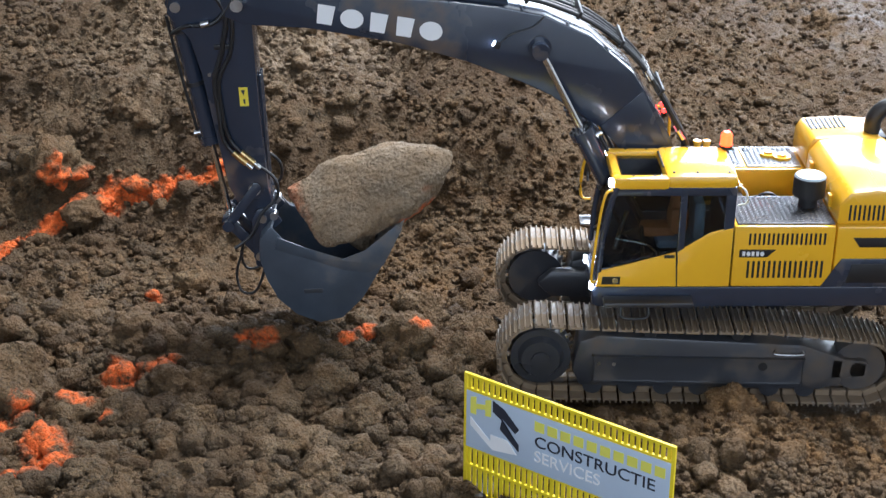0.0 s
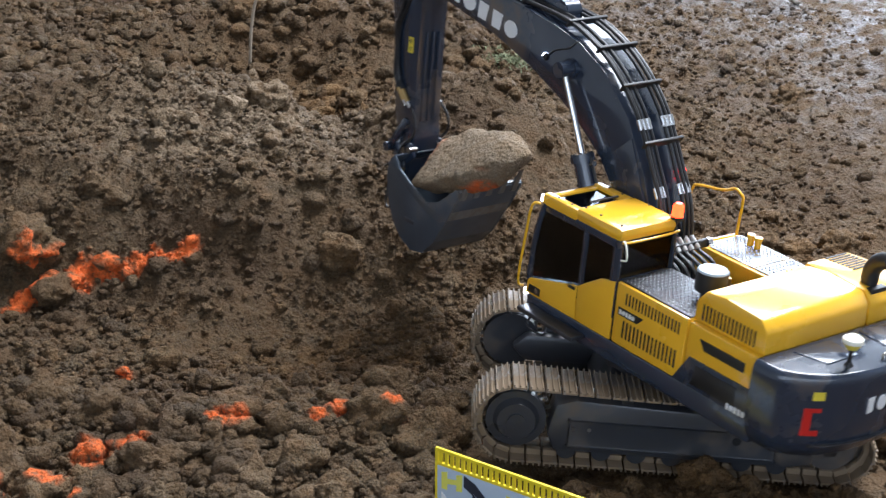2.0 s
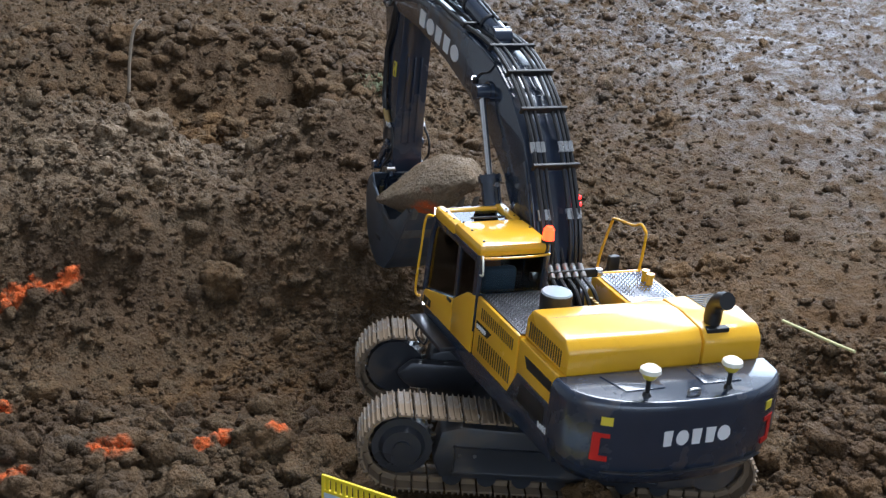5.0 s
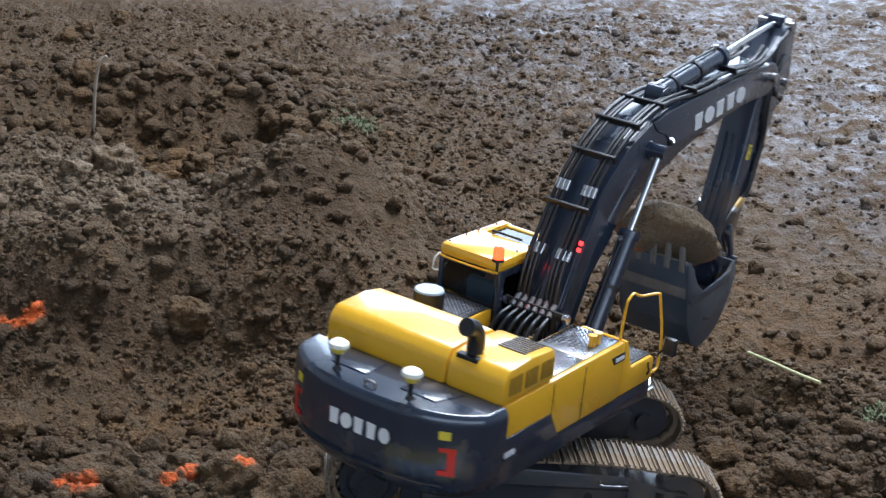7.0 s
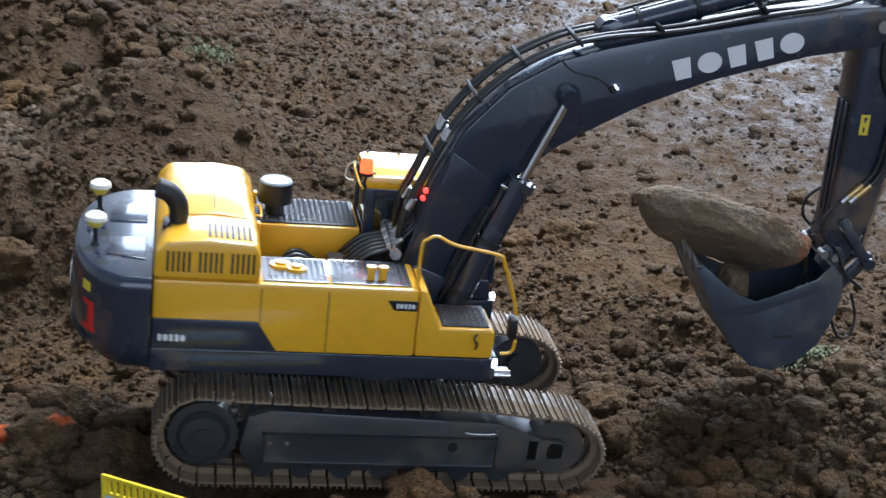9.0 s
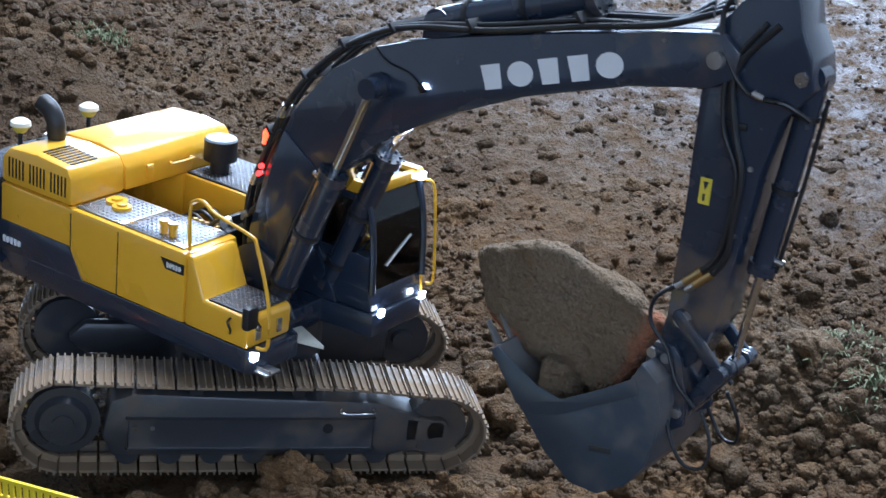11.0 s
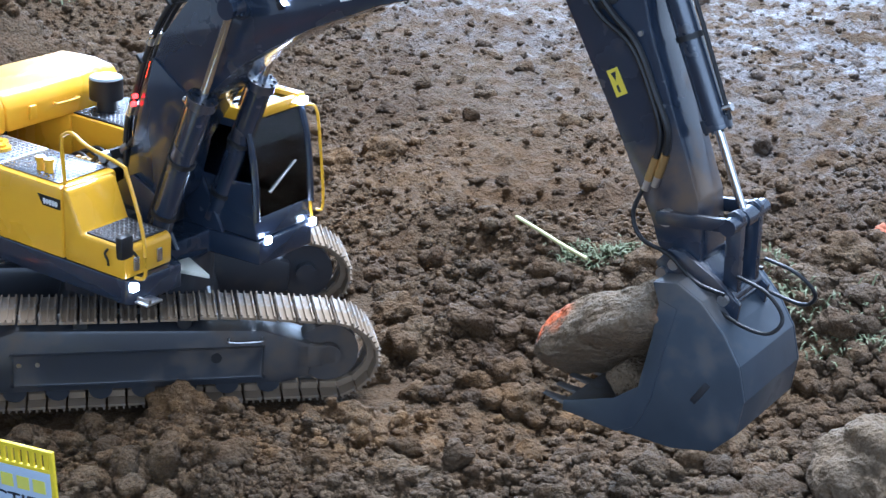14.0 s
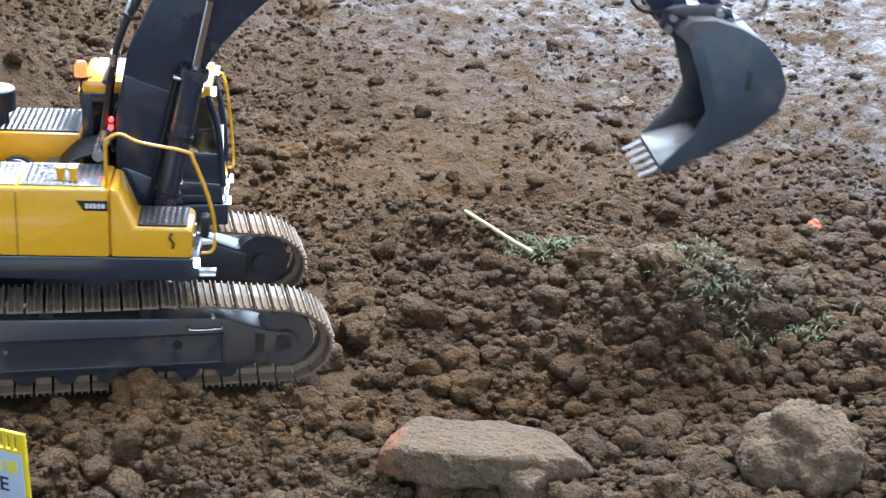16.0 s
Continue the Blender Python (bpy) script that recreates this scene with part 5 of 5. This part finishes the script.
for yy in (-0.0225, 0.0225):
    prism(bm, [(-0.006, -0.005), (0.047, -0.0045), (0.053, 0.0), (0.047, 0.0045), (-0.006, 0.005), (-0.008, 0.0)], yy - 0.0022, yy + 0.0022, 0.0008)
rod(bm, (0.047, -0.028, 0), (0.047, 0.028, 0), 0.0058)
GUIDE_LINK = part("guide_link", bm, GREY, EX, "dark grey bucket link")
bm = B()
for yy in (-0.014, 0.014):
    prism(bm, [(-0.006, -0.0055), (0.048, -0.0055), (0.054, 0.0), (0.048, 0.0055), (-0.006, 0.0055), (-0.009, 0.0)], yy - 0.0035, yy + 0.0035, 0.0008)
PUSH_LINK = part("push_link", bm, GREY, EX, "dark grey bucket link")


# ---- stones that the bucket carries ----
def slab_stone(name, half, seed, label, orange):
    """A broken block: flat faces cut off at uneven depths, with a rough, chipped skin."""
    co, fa = ball(6 if orange else 5)
    rs = np.random.RandomState(seed)
    normals = np.concatenate([np.vstack([np.eye(3), -np.eye(3)]) + rs.randn(6, 3) * 0.14, rs.randn(13, 3)])
    normals /= np.linalg.norm(normals, axis=1)[:, None]
    depth = np.concatenate([rs.uniform(0.86, 0.98, 6), rs.uniform(0.88, 1.12, 13)])
    depth[6:] += 0.25 * step(0.2, 0.5, -normals[6:, 0])
    d = np.maximum(co @ normals.T, 1e-3) / depth
    co = co / ((d ** 11).sum(1) ** (1 / 11))[:, None]
    noise.seed_set(seed + 5)
    co = co * np.array(half)
    rough = np.array([0.16 * noise.noise(Vector(c) * 24) + 0.07 * noise.noise(Vector(c) * 60) + 0.045 * noise.noise(Vector(c) * 150) + 0.02 * noise.noise(Vector(c) * 380) for c in co])
    co[:, 1:] *= (1 + rough)[:, None]
    co[:, 0] *= 1 + 0.25 * rough
    co[:, 1:] *= (1 - 0.24 * np.clip(co[:, 0] / half[0], 0, 1) ** 1.3)[:, None]
    me = mesh_from(name, co, fa, True)
    x, y, z = co.T
    spot = x * 0
    if orange:
        wob = 0.012 * value_noise(x * 60 + 9, y * 60 + z * 60 + 9, 33)
        spot = np.maximum(0.32 * step(0.016, 0.004, half[0] * 0.9 + x + wob), step(0.026, 0.013, np.sqrt((x - 0.036) ** 2 + (y + 0.036) ** 2 + (z + 0.010) ** 2) + wob))
    soil_attributes(me, x * 0 + 5, x * 0 - 5, 0.0)
    me.attributes["spray"].data.foreach_set("value", (0.9 * spot).astype(np.float32))
    me.materials.append(STONE_SOIL if orange else DRY_CLOD)
    return tagged(new(name, me), label, "stone", "stones dug out")


STONE_OB = slab_stone("stone_slab", (0.090, 0.051, 0.0235), 5, "long buff stone slab with orange paint on one end", True)
SMALL_OB = slab_stone("stone_lump", (0.022, 0.019, 0.017), 9, "small brown lump of stone", False)


def frame_from(centre, u, b):
    u = Vector(u).normalized()
    b = Vector(b)
    b = (b - u * b.dot(u)).normalized()
    return Matrix.Translation(centre) @ Matrix((u, b, u.cross(b))).transposed().to_4x4()


STONE_RIDE2 = frame_from((-0.002, 0.001, -0.088), (-0.47, 0.1, -0.88), (-0.60, -0.80, 0.0))
STONE_RIDE = frame_from((-0.018, 0.004, -0.114), (-0.34, 0.0, -0.94), (-0.50, -0.86, 0.0))
SMALL_RIDE = Matrix.Translation((0.034, -0.018, -0.094))


def falling(start, rest):
    q0, q1 = start.to_quaternion(), rest.to_quaternion()
    q1.make_compatible(q0)
    rows = []
    for t, k, lift in ((14.1, 0.22, 0.012), (14.2, 0.62, 0.018), (14.3, 0.96, 0.0), (14.4, 1.0, 0.0)):
        rows.append((t, Matrix.Translation(start.translation.lerp(rest.translation, k) + Vector((0, 0, lift))) @ q0.slerp(q1, k).to_matrix().to_4x4()))
    return rows


# ---- sign ----
def make_sign():
    wide, top, low = 0.212, 0.110, -0.012
    ob = thing("site_sign", "yellow slotted barrier sign with a grey-blue printed panel", "sign")
    ob.matrix_world = pose(-0.231, -0.265, 0, 0, 0, -35)

    def bar(name, x0, x1, z0, z1, material, y0=0.0, y1=0.003, w=0.0004, label=""):
        return part(name, box(B(), x0, x1, y0, y1, z0, z1, w), material, ob, label)
    for x0, x1 in ((0, 0.0035), (wide - 0.0035, wide)):
        bar("side_rail", x0, x1, low, top, SIGNYELLOW)
    for z in (top - 0.003, top - 0.017, 0.034, 0.015, low):
        bar("cross_rail", 0.003, wide - 0.003, z, z + 0.003, SIGNYELLOW)
    for z0, z1 in ((top - 0.016, top - 0.001), (0.016, 0.036), (low + 0.001, 0.017)):
        n = 36
        for k in range(1, n):
            x = wide * k / n
            part("slat", box(B(), x - 0.0016, x + 0.0016, 0.0005, 0.0025, z0, z1, 0), SIGNYELLOW, ob, "", False)
    bar("panel", 0.003, wide - 0.003, 0.036, top - 0.0165, SIGNBLUE, -0.0005, 0.0032, 0.0003, "grey-blue printed panel")

    def shape(pts, material):
        part("emblem", prism(B(), pts, -0.0012, -0.0004, 0), material, ob, "", False)
    shape([(0.008, 0.072), (0.014, 0.072), (0.014, 0.078), (0.024, 0.080), (0.024, 0.074), (0.030, 0.075), (0.030, 0.092), (0.024, 0.090), (0.024, 0.085), (0.014, 0.083), (0.014, 0.090), (0.008, 0.088)], LEMON)
    shape([(0.032, 0.092), (0.044, 0.087), (0.060, 0.072), (0.056, 0.067), (0.042, 0.078), (0.040, 0.066), (0.060, 0.050), (0.060, 0.057), (0.046, 0.069), (0.046, 0.073), (0.032, 0.081)], INK)
    shape([(0.008, 0.068), (0.030, 0.050), (0.030, 0.057), (0.048, 0.057), (0.058, 0.046), (0.032, 0.042), (0.008, 0.060)], WHITE)
    # company name as plain bars
    for k in range(10):
        x = 0.076 + k * 0.0132
        part("print_bar", box(B(), x, x + 0.0098, -0.0011, -0.0004, 0.0775, 0.0870, 0), LEMON, ob, "", False)
    for word, z, material in (("CONSTRUCTIE", 0.0620, INK), ("SERVICES", 0.0470, WHITE)):
        cu = bpy.data.curves.new("lettering", "FONT")
        cu.body, cu.size, cu.extrude = word, 0.0158, 0.0003
        cu.materials.append(material)
        t = new("lettering", cu)
        t.parent = ob
        t.matrix_basis = pose(0.076, -0.0008, z, 90, 0, 0) @ Matrix.Diagonal((1.13 if word[0] == "C" else 1.05, 1, 1, 1))
        tagged(t, "printed word " + word)
    for x in (0.012, wide - 0.03):
        part("foot", box(B(), x - 0.012, x + 0.014, -0.028, 0.032, low - 0.012, low + 0.004, 0.003), BLACK, ob, "black rubber foot")
    return ob


make_sign()


# ---- straw, twig, grass ----
def on_ground(x, y, dz=0.0):
    return (x, y, float(height(np.array([x]), np.array([y]))[0]) + dz)


STRAW_OB = part("straw", tube(B(), [(0, 0, 0), (0.04, 0.0006, 0.001), (0.08, -0.0004, 0.0005), (0.115, 0, 0)], 0.002), STRAW, None)
tagged(STRAW_OB, "pale yellow straw lying on the soil", "straw")
STRAW_LIES = frame_from((0.320, 0.240, 0.036), (0.067, -0.114, 0.004), (0, 0, 1))
STRAW_MOVED = frame_from((0.381, 0.142, 0.047), (0.038, -0.090, -0.006), (0, 0, 1))
bm = B()
x, y, z = on_ground(-0.583, 1.285, -0.01)
tube(bm, [(x, y, z), (x + 0.005, y, z + 0.07), (x + 0.014, y, z + 0.12), (x + 0.028, y, z + 0.14)], 0.0028)
tagged(part("twig", bm, TWIG, None), "bent pale twig standing in the soil heap", "twig")


def grass_patch(spots, seed):
    rs = np.random.RandomState(seed)
    bm = B()
    for cx, cy, r, n in spots:
        for _ in range(n):
            x, y = cx + rs.randn() * r, cy + rs.randn() * r * 0.6
            p = Vector(on_ground(x, y, 0.002))
            a, ln, w = rs.rand() * 6.28, rs.uniform(0.006, 0.015), rs.uniform(0.0007, 0.0014)
            d, s = Vector((math.cos(a), math.sin(a), 0)), Vector((-math.sin(a), math.cos(a), 0)) * w
            m_, e = p + d * ln * 0.4 + Vector((0, 0, ln * 0.6)), p + d * ln + Vector((0, 0, ln * rs.uniform(0.2, 0.8)))
            v = [bm.verts.new(q) for q in (p - s, p + s, m_ + s * 0.8, m_ - s * 0.8, e)]
            bm.faces.new(v[:4])
            bm.faces.new((v[3], v[2], v[4]))
    return tagged(part("grass_sods", bm, GRASS, None, "", False), "trampled green grass sods mixed into the soil", "grass", kind="stuff")


grass_patch([(0.430, 0.076, 0.012, 160), (0.472, 0.055, 0.014, 200), (0.450, 0.060, 0.010, 80), (0.562, -0.037, 0.020, 300), (0.563, -0.100, 0.018, 220), (0.605, -0.140, 0.028, 200), (0.64, -0.17, 0.02, 60), (-0.121, 1.285, 0.02, 300)], 4)
STONE_REST = pose(0.300, -0.305, 0.008, 165, 2, -21)
SMALL_REST = pose(0.316, -0.352, 0.012, 20, 0, 40)


# ---- what moves ----
KEY = [0, 0.5, 1, 1.5, 2, 2.5, 3, 3.5, 4, 6.5, 7, 7.5, 8, 8.5, 9, 9.5, 10, 12.5, 13, 13.5, 14, 14.5, 15, 15.5, 16]
PITCH = [0.02, 0.01, 0.29, 1.08, 4.35, 4.8, 4.75, 4.71, 4.59, 4.18, 4.14, 4.01, 3.96, 3.79, 4.12, 4.39, 4.24, 3.39, 3.08, 2.85, 2.78, 2.72, 2.15, 2.22, 2.26]
ROLL = [0.84, 0.76, 0.94, 1.02, 0.73, 0.93, 1.01, 0.79, 0.89, 0.56, 0.92, 0.82, 1.2, 1.0, 0.4, 0.49, 0.98, 0.9, 0.66, 0.57, 0.45, 0.49, 0.63, 0.71, 0.53]
RISE = [-0.0036, -0.0043, -0.0039, -0.0022, -0.0017, -0.0019, -0.0022, -0.003, -0.0027, -0.0043, -0.0035, -0.0022, -0.0001, 0.001, 0.0003, 0.0006, 0.0024, -0.0005, -0.0009, -0.0012, -0.0013, -0.0019, -0.001, -0.0011, -0.0004]
SWING = [182.3, 180.74, 162.98, 144.85, 127.4, 113.3, 113.28, 113.2, 113.0, 69.29, 49.13, 36.71, 35.42, 18.33, -0.24, -19.44, -32.42, -48.45, -46.8, -46.09, -45.58, -45.71, -45.44, -30.83, -7.4]
BOOM = [31.64, 31.34, 32.01, 31.92, 31.54, 30.84, 30.57, 31.04, 31.03, 30.13, 30.93, 29.24, 34.73, 38.05, 39.79, 40.32, 39.57, 42.65, 41.18, 40.56, 40.28, 40.35, 40.71, 46.24, 53.9]
ARM = [-92.44, -92.27, -91.57, -90.73, -90.5, -90.9, -90.6, -90.96, -91.05, -89.14, -103.86, -100.08, -94.94, -89.91, -88.59, -89.07, -89.57, -84.01, -77.3, -69.18, -59.15, -56.42, -55.57, -49.66, -44.8]
CURL = [0, 0, 0, 0, 0, 0, 0, 0, 0, 0, 0, 0, 0, 0, 0, 0, 0, 28, 28, 28, 28.5, 39.5, 40, 42, 42]
EXTRA = {"SWING": [(4.3, 112.8), (5.2, 107.0), (5.9, 92.0), (10.5, -41.0), (11.2, -47.5)]}


def curve(values, extra=()):
    """A smooth monotone curve through the key values."""
    pts = sorted(list(zip(KEY, values)) + list(extra))
    t, v = np.array([p[0] for p in pts], float), np.array([p[1] for p in pts], float)
    h, d = np.diff(t), np.diff(v) / np.diff(t)
    s = np.zeros(len(t))
    for i in range(1, len(t) - 1):
        if d[i - 1] * d[i] > 0:
            w1, w2 = 2 * h[i] + h[i - 1], h[i] + 2 * h[i - 1]
            s[i] = (w1 + w2) / (w1 / d[i - 1] + w2 / d[i])
    s[0], s[-1] = d[0], d[-1]

    def at(q):
        i = min(max(int(np.searchsorted(t, q, side="right")) - 1, 0), len(t) - 2)
        u = (q - t[i]) / h[i]
        return float((2 * u ** 3 - 3 * u * u + 1) * v[i] + (u ** 3 - 2 * u * u + u) * h[i] * s[i] + (3 * u * u - 2 * u ** 3) * v[i + 1] + (u ** 3 - u * u) * h[i] * s[i + 1])
    return at


PITCH_AT, ROLL_AT, RISE_AT = curve(PITCH), curve(ROLL), curve(RISE)
SWING_AT, BOOM_AT, ARM_AT, CURL_AT = curve(SWING, EXTRA["SWING"]), curve(BOOM), curve(ARM), curve(CURL)


def turn_xz(deg):
    return Matrix.Rotation(radians(-deg), 4, "Y")


def upper_pose(t):
    return Matrix.Rotation(radians(SWING_AT(t)), 4, "Z")


def boom_pose(t):
    return upper_pose(t) @ Matrix.Translation((BOOM_X, 0, BOOM_Z)) @ turn_xz(BOOM_AT(t))


def arm_pose(t):
    tip = (Matrix.Translation((BOOM_X, 0, BOOM_Z)) @ turn_xz(BOOM_AT(t))) @ Vector((BOOM_TIP, 0, 0))
    return upper_pose(t) @ Matrix.Translation(tip) @ turn_xz(ARM_AT(t))


def bucket_pose(t):
    return arm_pose(t) @ Matrix.Translation((ARM_END, 0, -0.006)) @ turn_xz(CURL_AT(t))


def chassis_pose(t):
    return Matrix.Translation((0, 0, RISE_AT(t))) @ Matrix.Rotation(radians(PITCH_AT(t)), 4, "Y") @ Matrix.Rotation(radians(ROLL_AT(t)), 4, "X")


def aim(a, b, side):
    """The pose of a rod that starts at a and points its x axis at b, in the plane of the boom."""
    x = (b - a).normalized()
    y = (side - x * side.dot(x)).normalized()
    z = x.cross(y)
    m = Matrix((x, y, z)).transposed().to_4x4()
    return Matrix.Translation(a) @ m


def link_joint(t):
    a = radians(38 + CURL_AT(t))
    return Vector((LINK_ROOT + 0.047 * math.cos(a), 0, 0.047 * math.sin(a)))


def motions():
    ts = [k * 0.25 for k in range(65)]
    fine = sorted(set(ts + [13.9, 14.0, 14.1, 14.2, 14.3, 14.4]))
    walk(EX, [(t, chassis_pose(t)) for t in ts])
    walk(UPPER, [(t, upper_pose(t)) for t in ts])
    walk(BOOM_OB, [(t, boom_pose(t)) for t in ts])
    walk(ARM_OB, [(t, arm_pose(t)) for t in ts])
    walk(BUCKET_OB, [(t, bucket_pose(t)) for t in fine])
    for sgn, (barrel, piston) in zip((1, -1), BOOM_CYL):
        rows_a, rows_b = [], []
        for t in ts:
            side = upper_pose(t).to_3x3() @ Vector((0, 1, 0))
            a, b = upper_pose(t) @ Vector((CYL_FOOT[0], sgn * 0.036, CYL_FOOT[1])), boom_pose(t) @ Vector((CYL_PIN[0], sgn * 0.036, CYL_PIN[1]))
            rows_a.append((t, aim(a, b, side)))
            rows_b.append((t, aim(b, a, -side)))
        walk(barrel, rows_a)
        walk(piston, rows_b)
    rows = [[], [], [], [], [], []]
    for t in fine:
        side = upper_pose(t).to_3x3() @ Vector((0, 1, 0))
        a, b = boom_pose(t) @ Vector((0.178, 0, 0.1345)), arm_pose(t) @ Vector((-0.066, 0, 0.028))
        rows[0].append((t, aim(a, b, side)))
        rows[1].append((t, aim(b, a, -side)))
        j = arm_pose(t) @ link_joint(t)
        c = arm_pose(t) @ Vector((0.002, 0, 0.062))
        rows[2].append((t, aim(c, j, side)))
        rows[3].append((t, aim(j, c, -side)))
        rows[4].append((t, aim(arm_pose(t) @ Vector((LINK_ROOT, 0, 0)), j, side)))
        rows[5].append((t, aim(j, bucket_pose(t) @ Vector((0.044 * BUCKET_SIZE, 0, 0.007 * BUCKET_SIZE)), side)))
    for ob, r in zip((ARM_BARREL, ARM_PISTON, BUCKET_BARREL, BUCKET_PISTON, GUIDE_LINK, PUSH_LINK), rows):
        walk(ob, r)
    # the stone rides in the bucket, slides off over the teeth and comes to rest on the soil
    def ride(local, later, roll):
        def at(t):
            k = min(max((t - 10.2) / 2.1, 0), 1)
            k = k * k * (3 - 2 * k)
            turn = local.to_quaternion().slerp(later.to_quaternion(), k).to_matrix().to_4x4() @ Matrix.Rotation(radians(roll * k), 4, "X")
            return chassis_pose(t) @ bucket_pose(t) @ Matrix.Translation(local.translation.lerp(later.translation, k)) @ turn
        return at
    for ob, local, later, roll, rest in ((STONE_OB, STONE_RIDE, STONE_RIDE2, 178, STONE_REST), (SMALL_OB, SMALL_RIDE, SMALL_RIDE, 0, SMALL_REST)):
        at = ride(local, later, roll)
        r = [(t, at(t)) for t in fine if t <= 14.0]
        fall = falling(at(14.0), rest)
        r += fall + [(16.0, fall[-1][1])]
        walk(ob, r)

    walk(STRAW_OB, [(0.0, STRAW_LIES), (7.5, STRAW_LIES), (8.4, STRAW_MOVED), (16.0, STRAW_MOVED)])


motions()
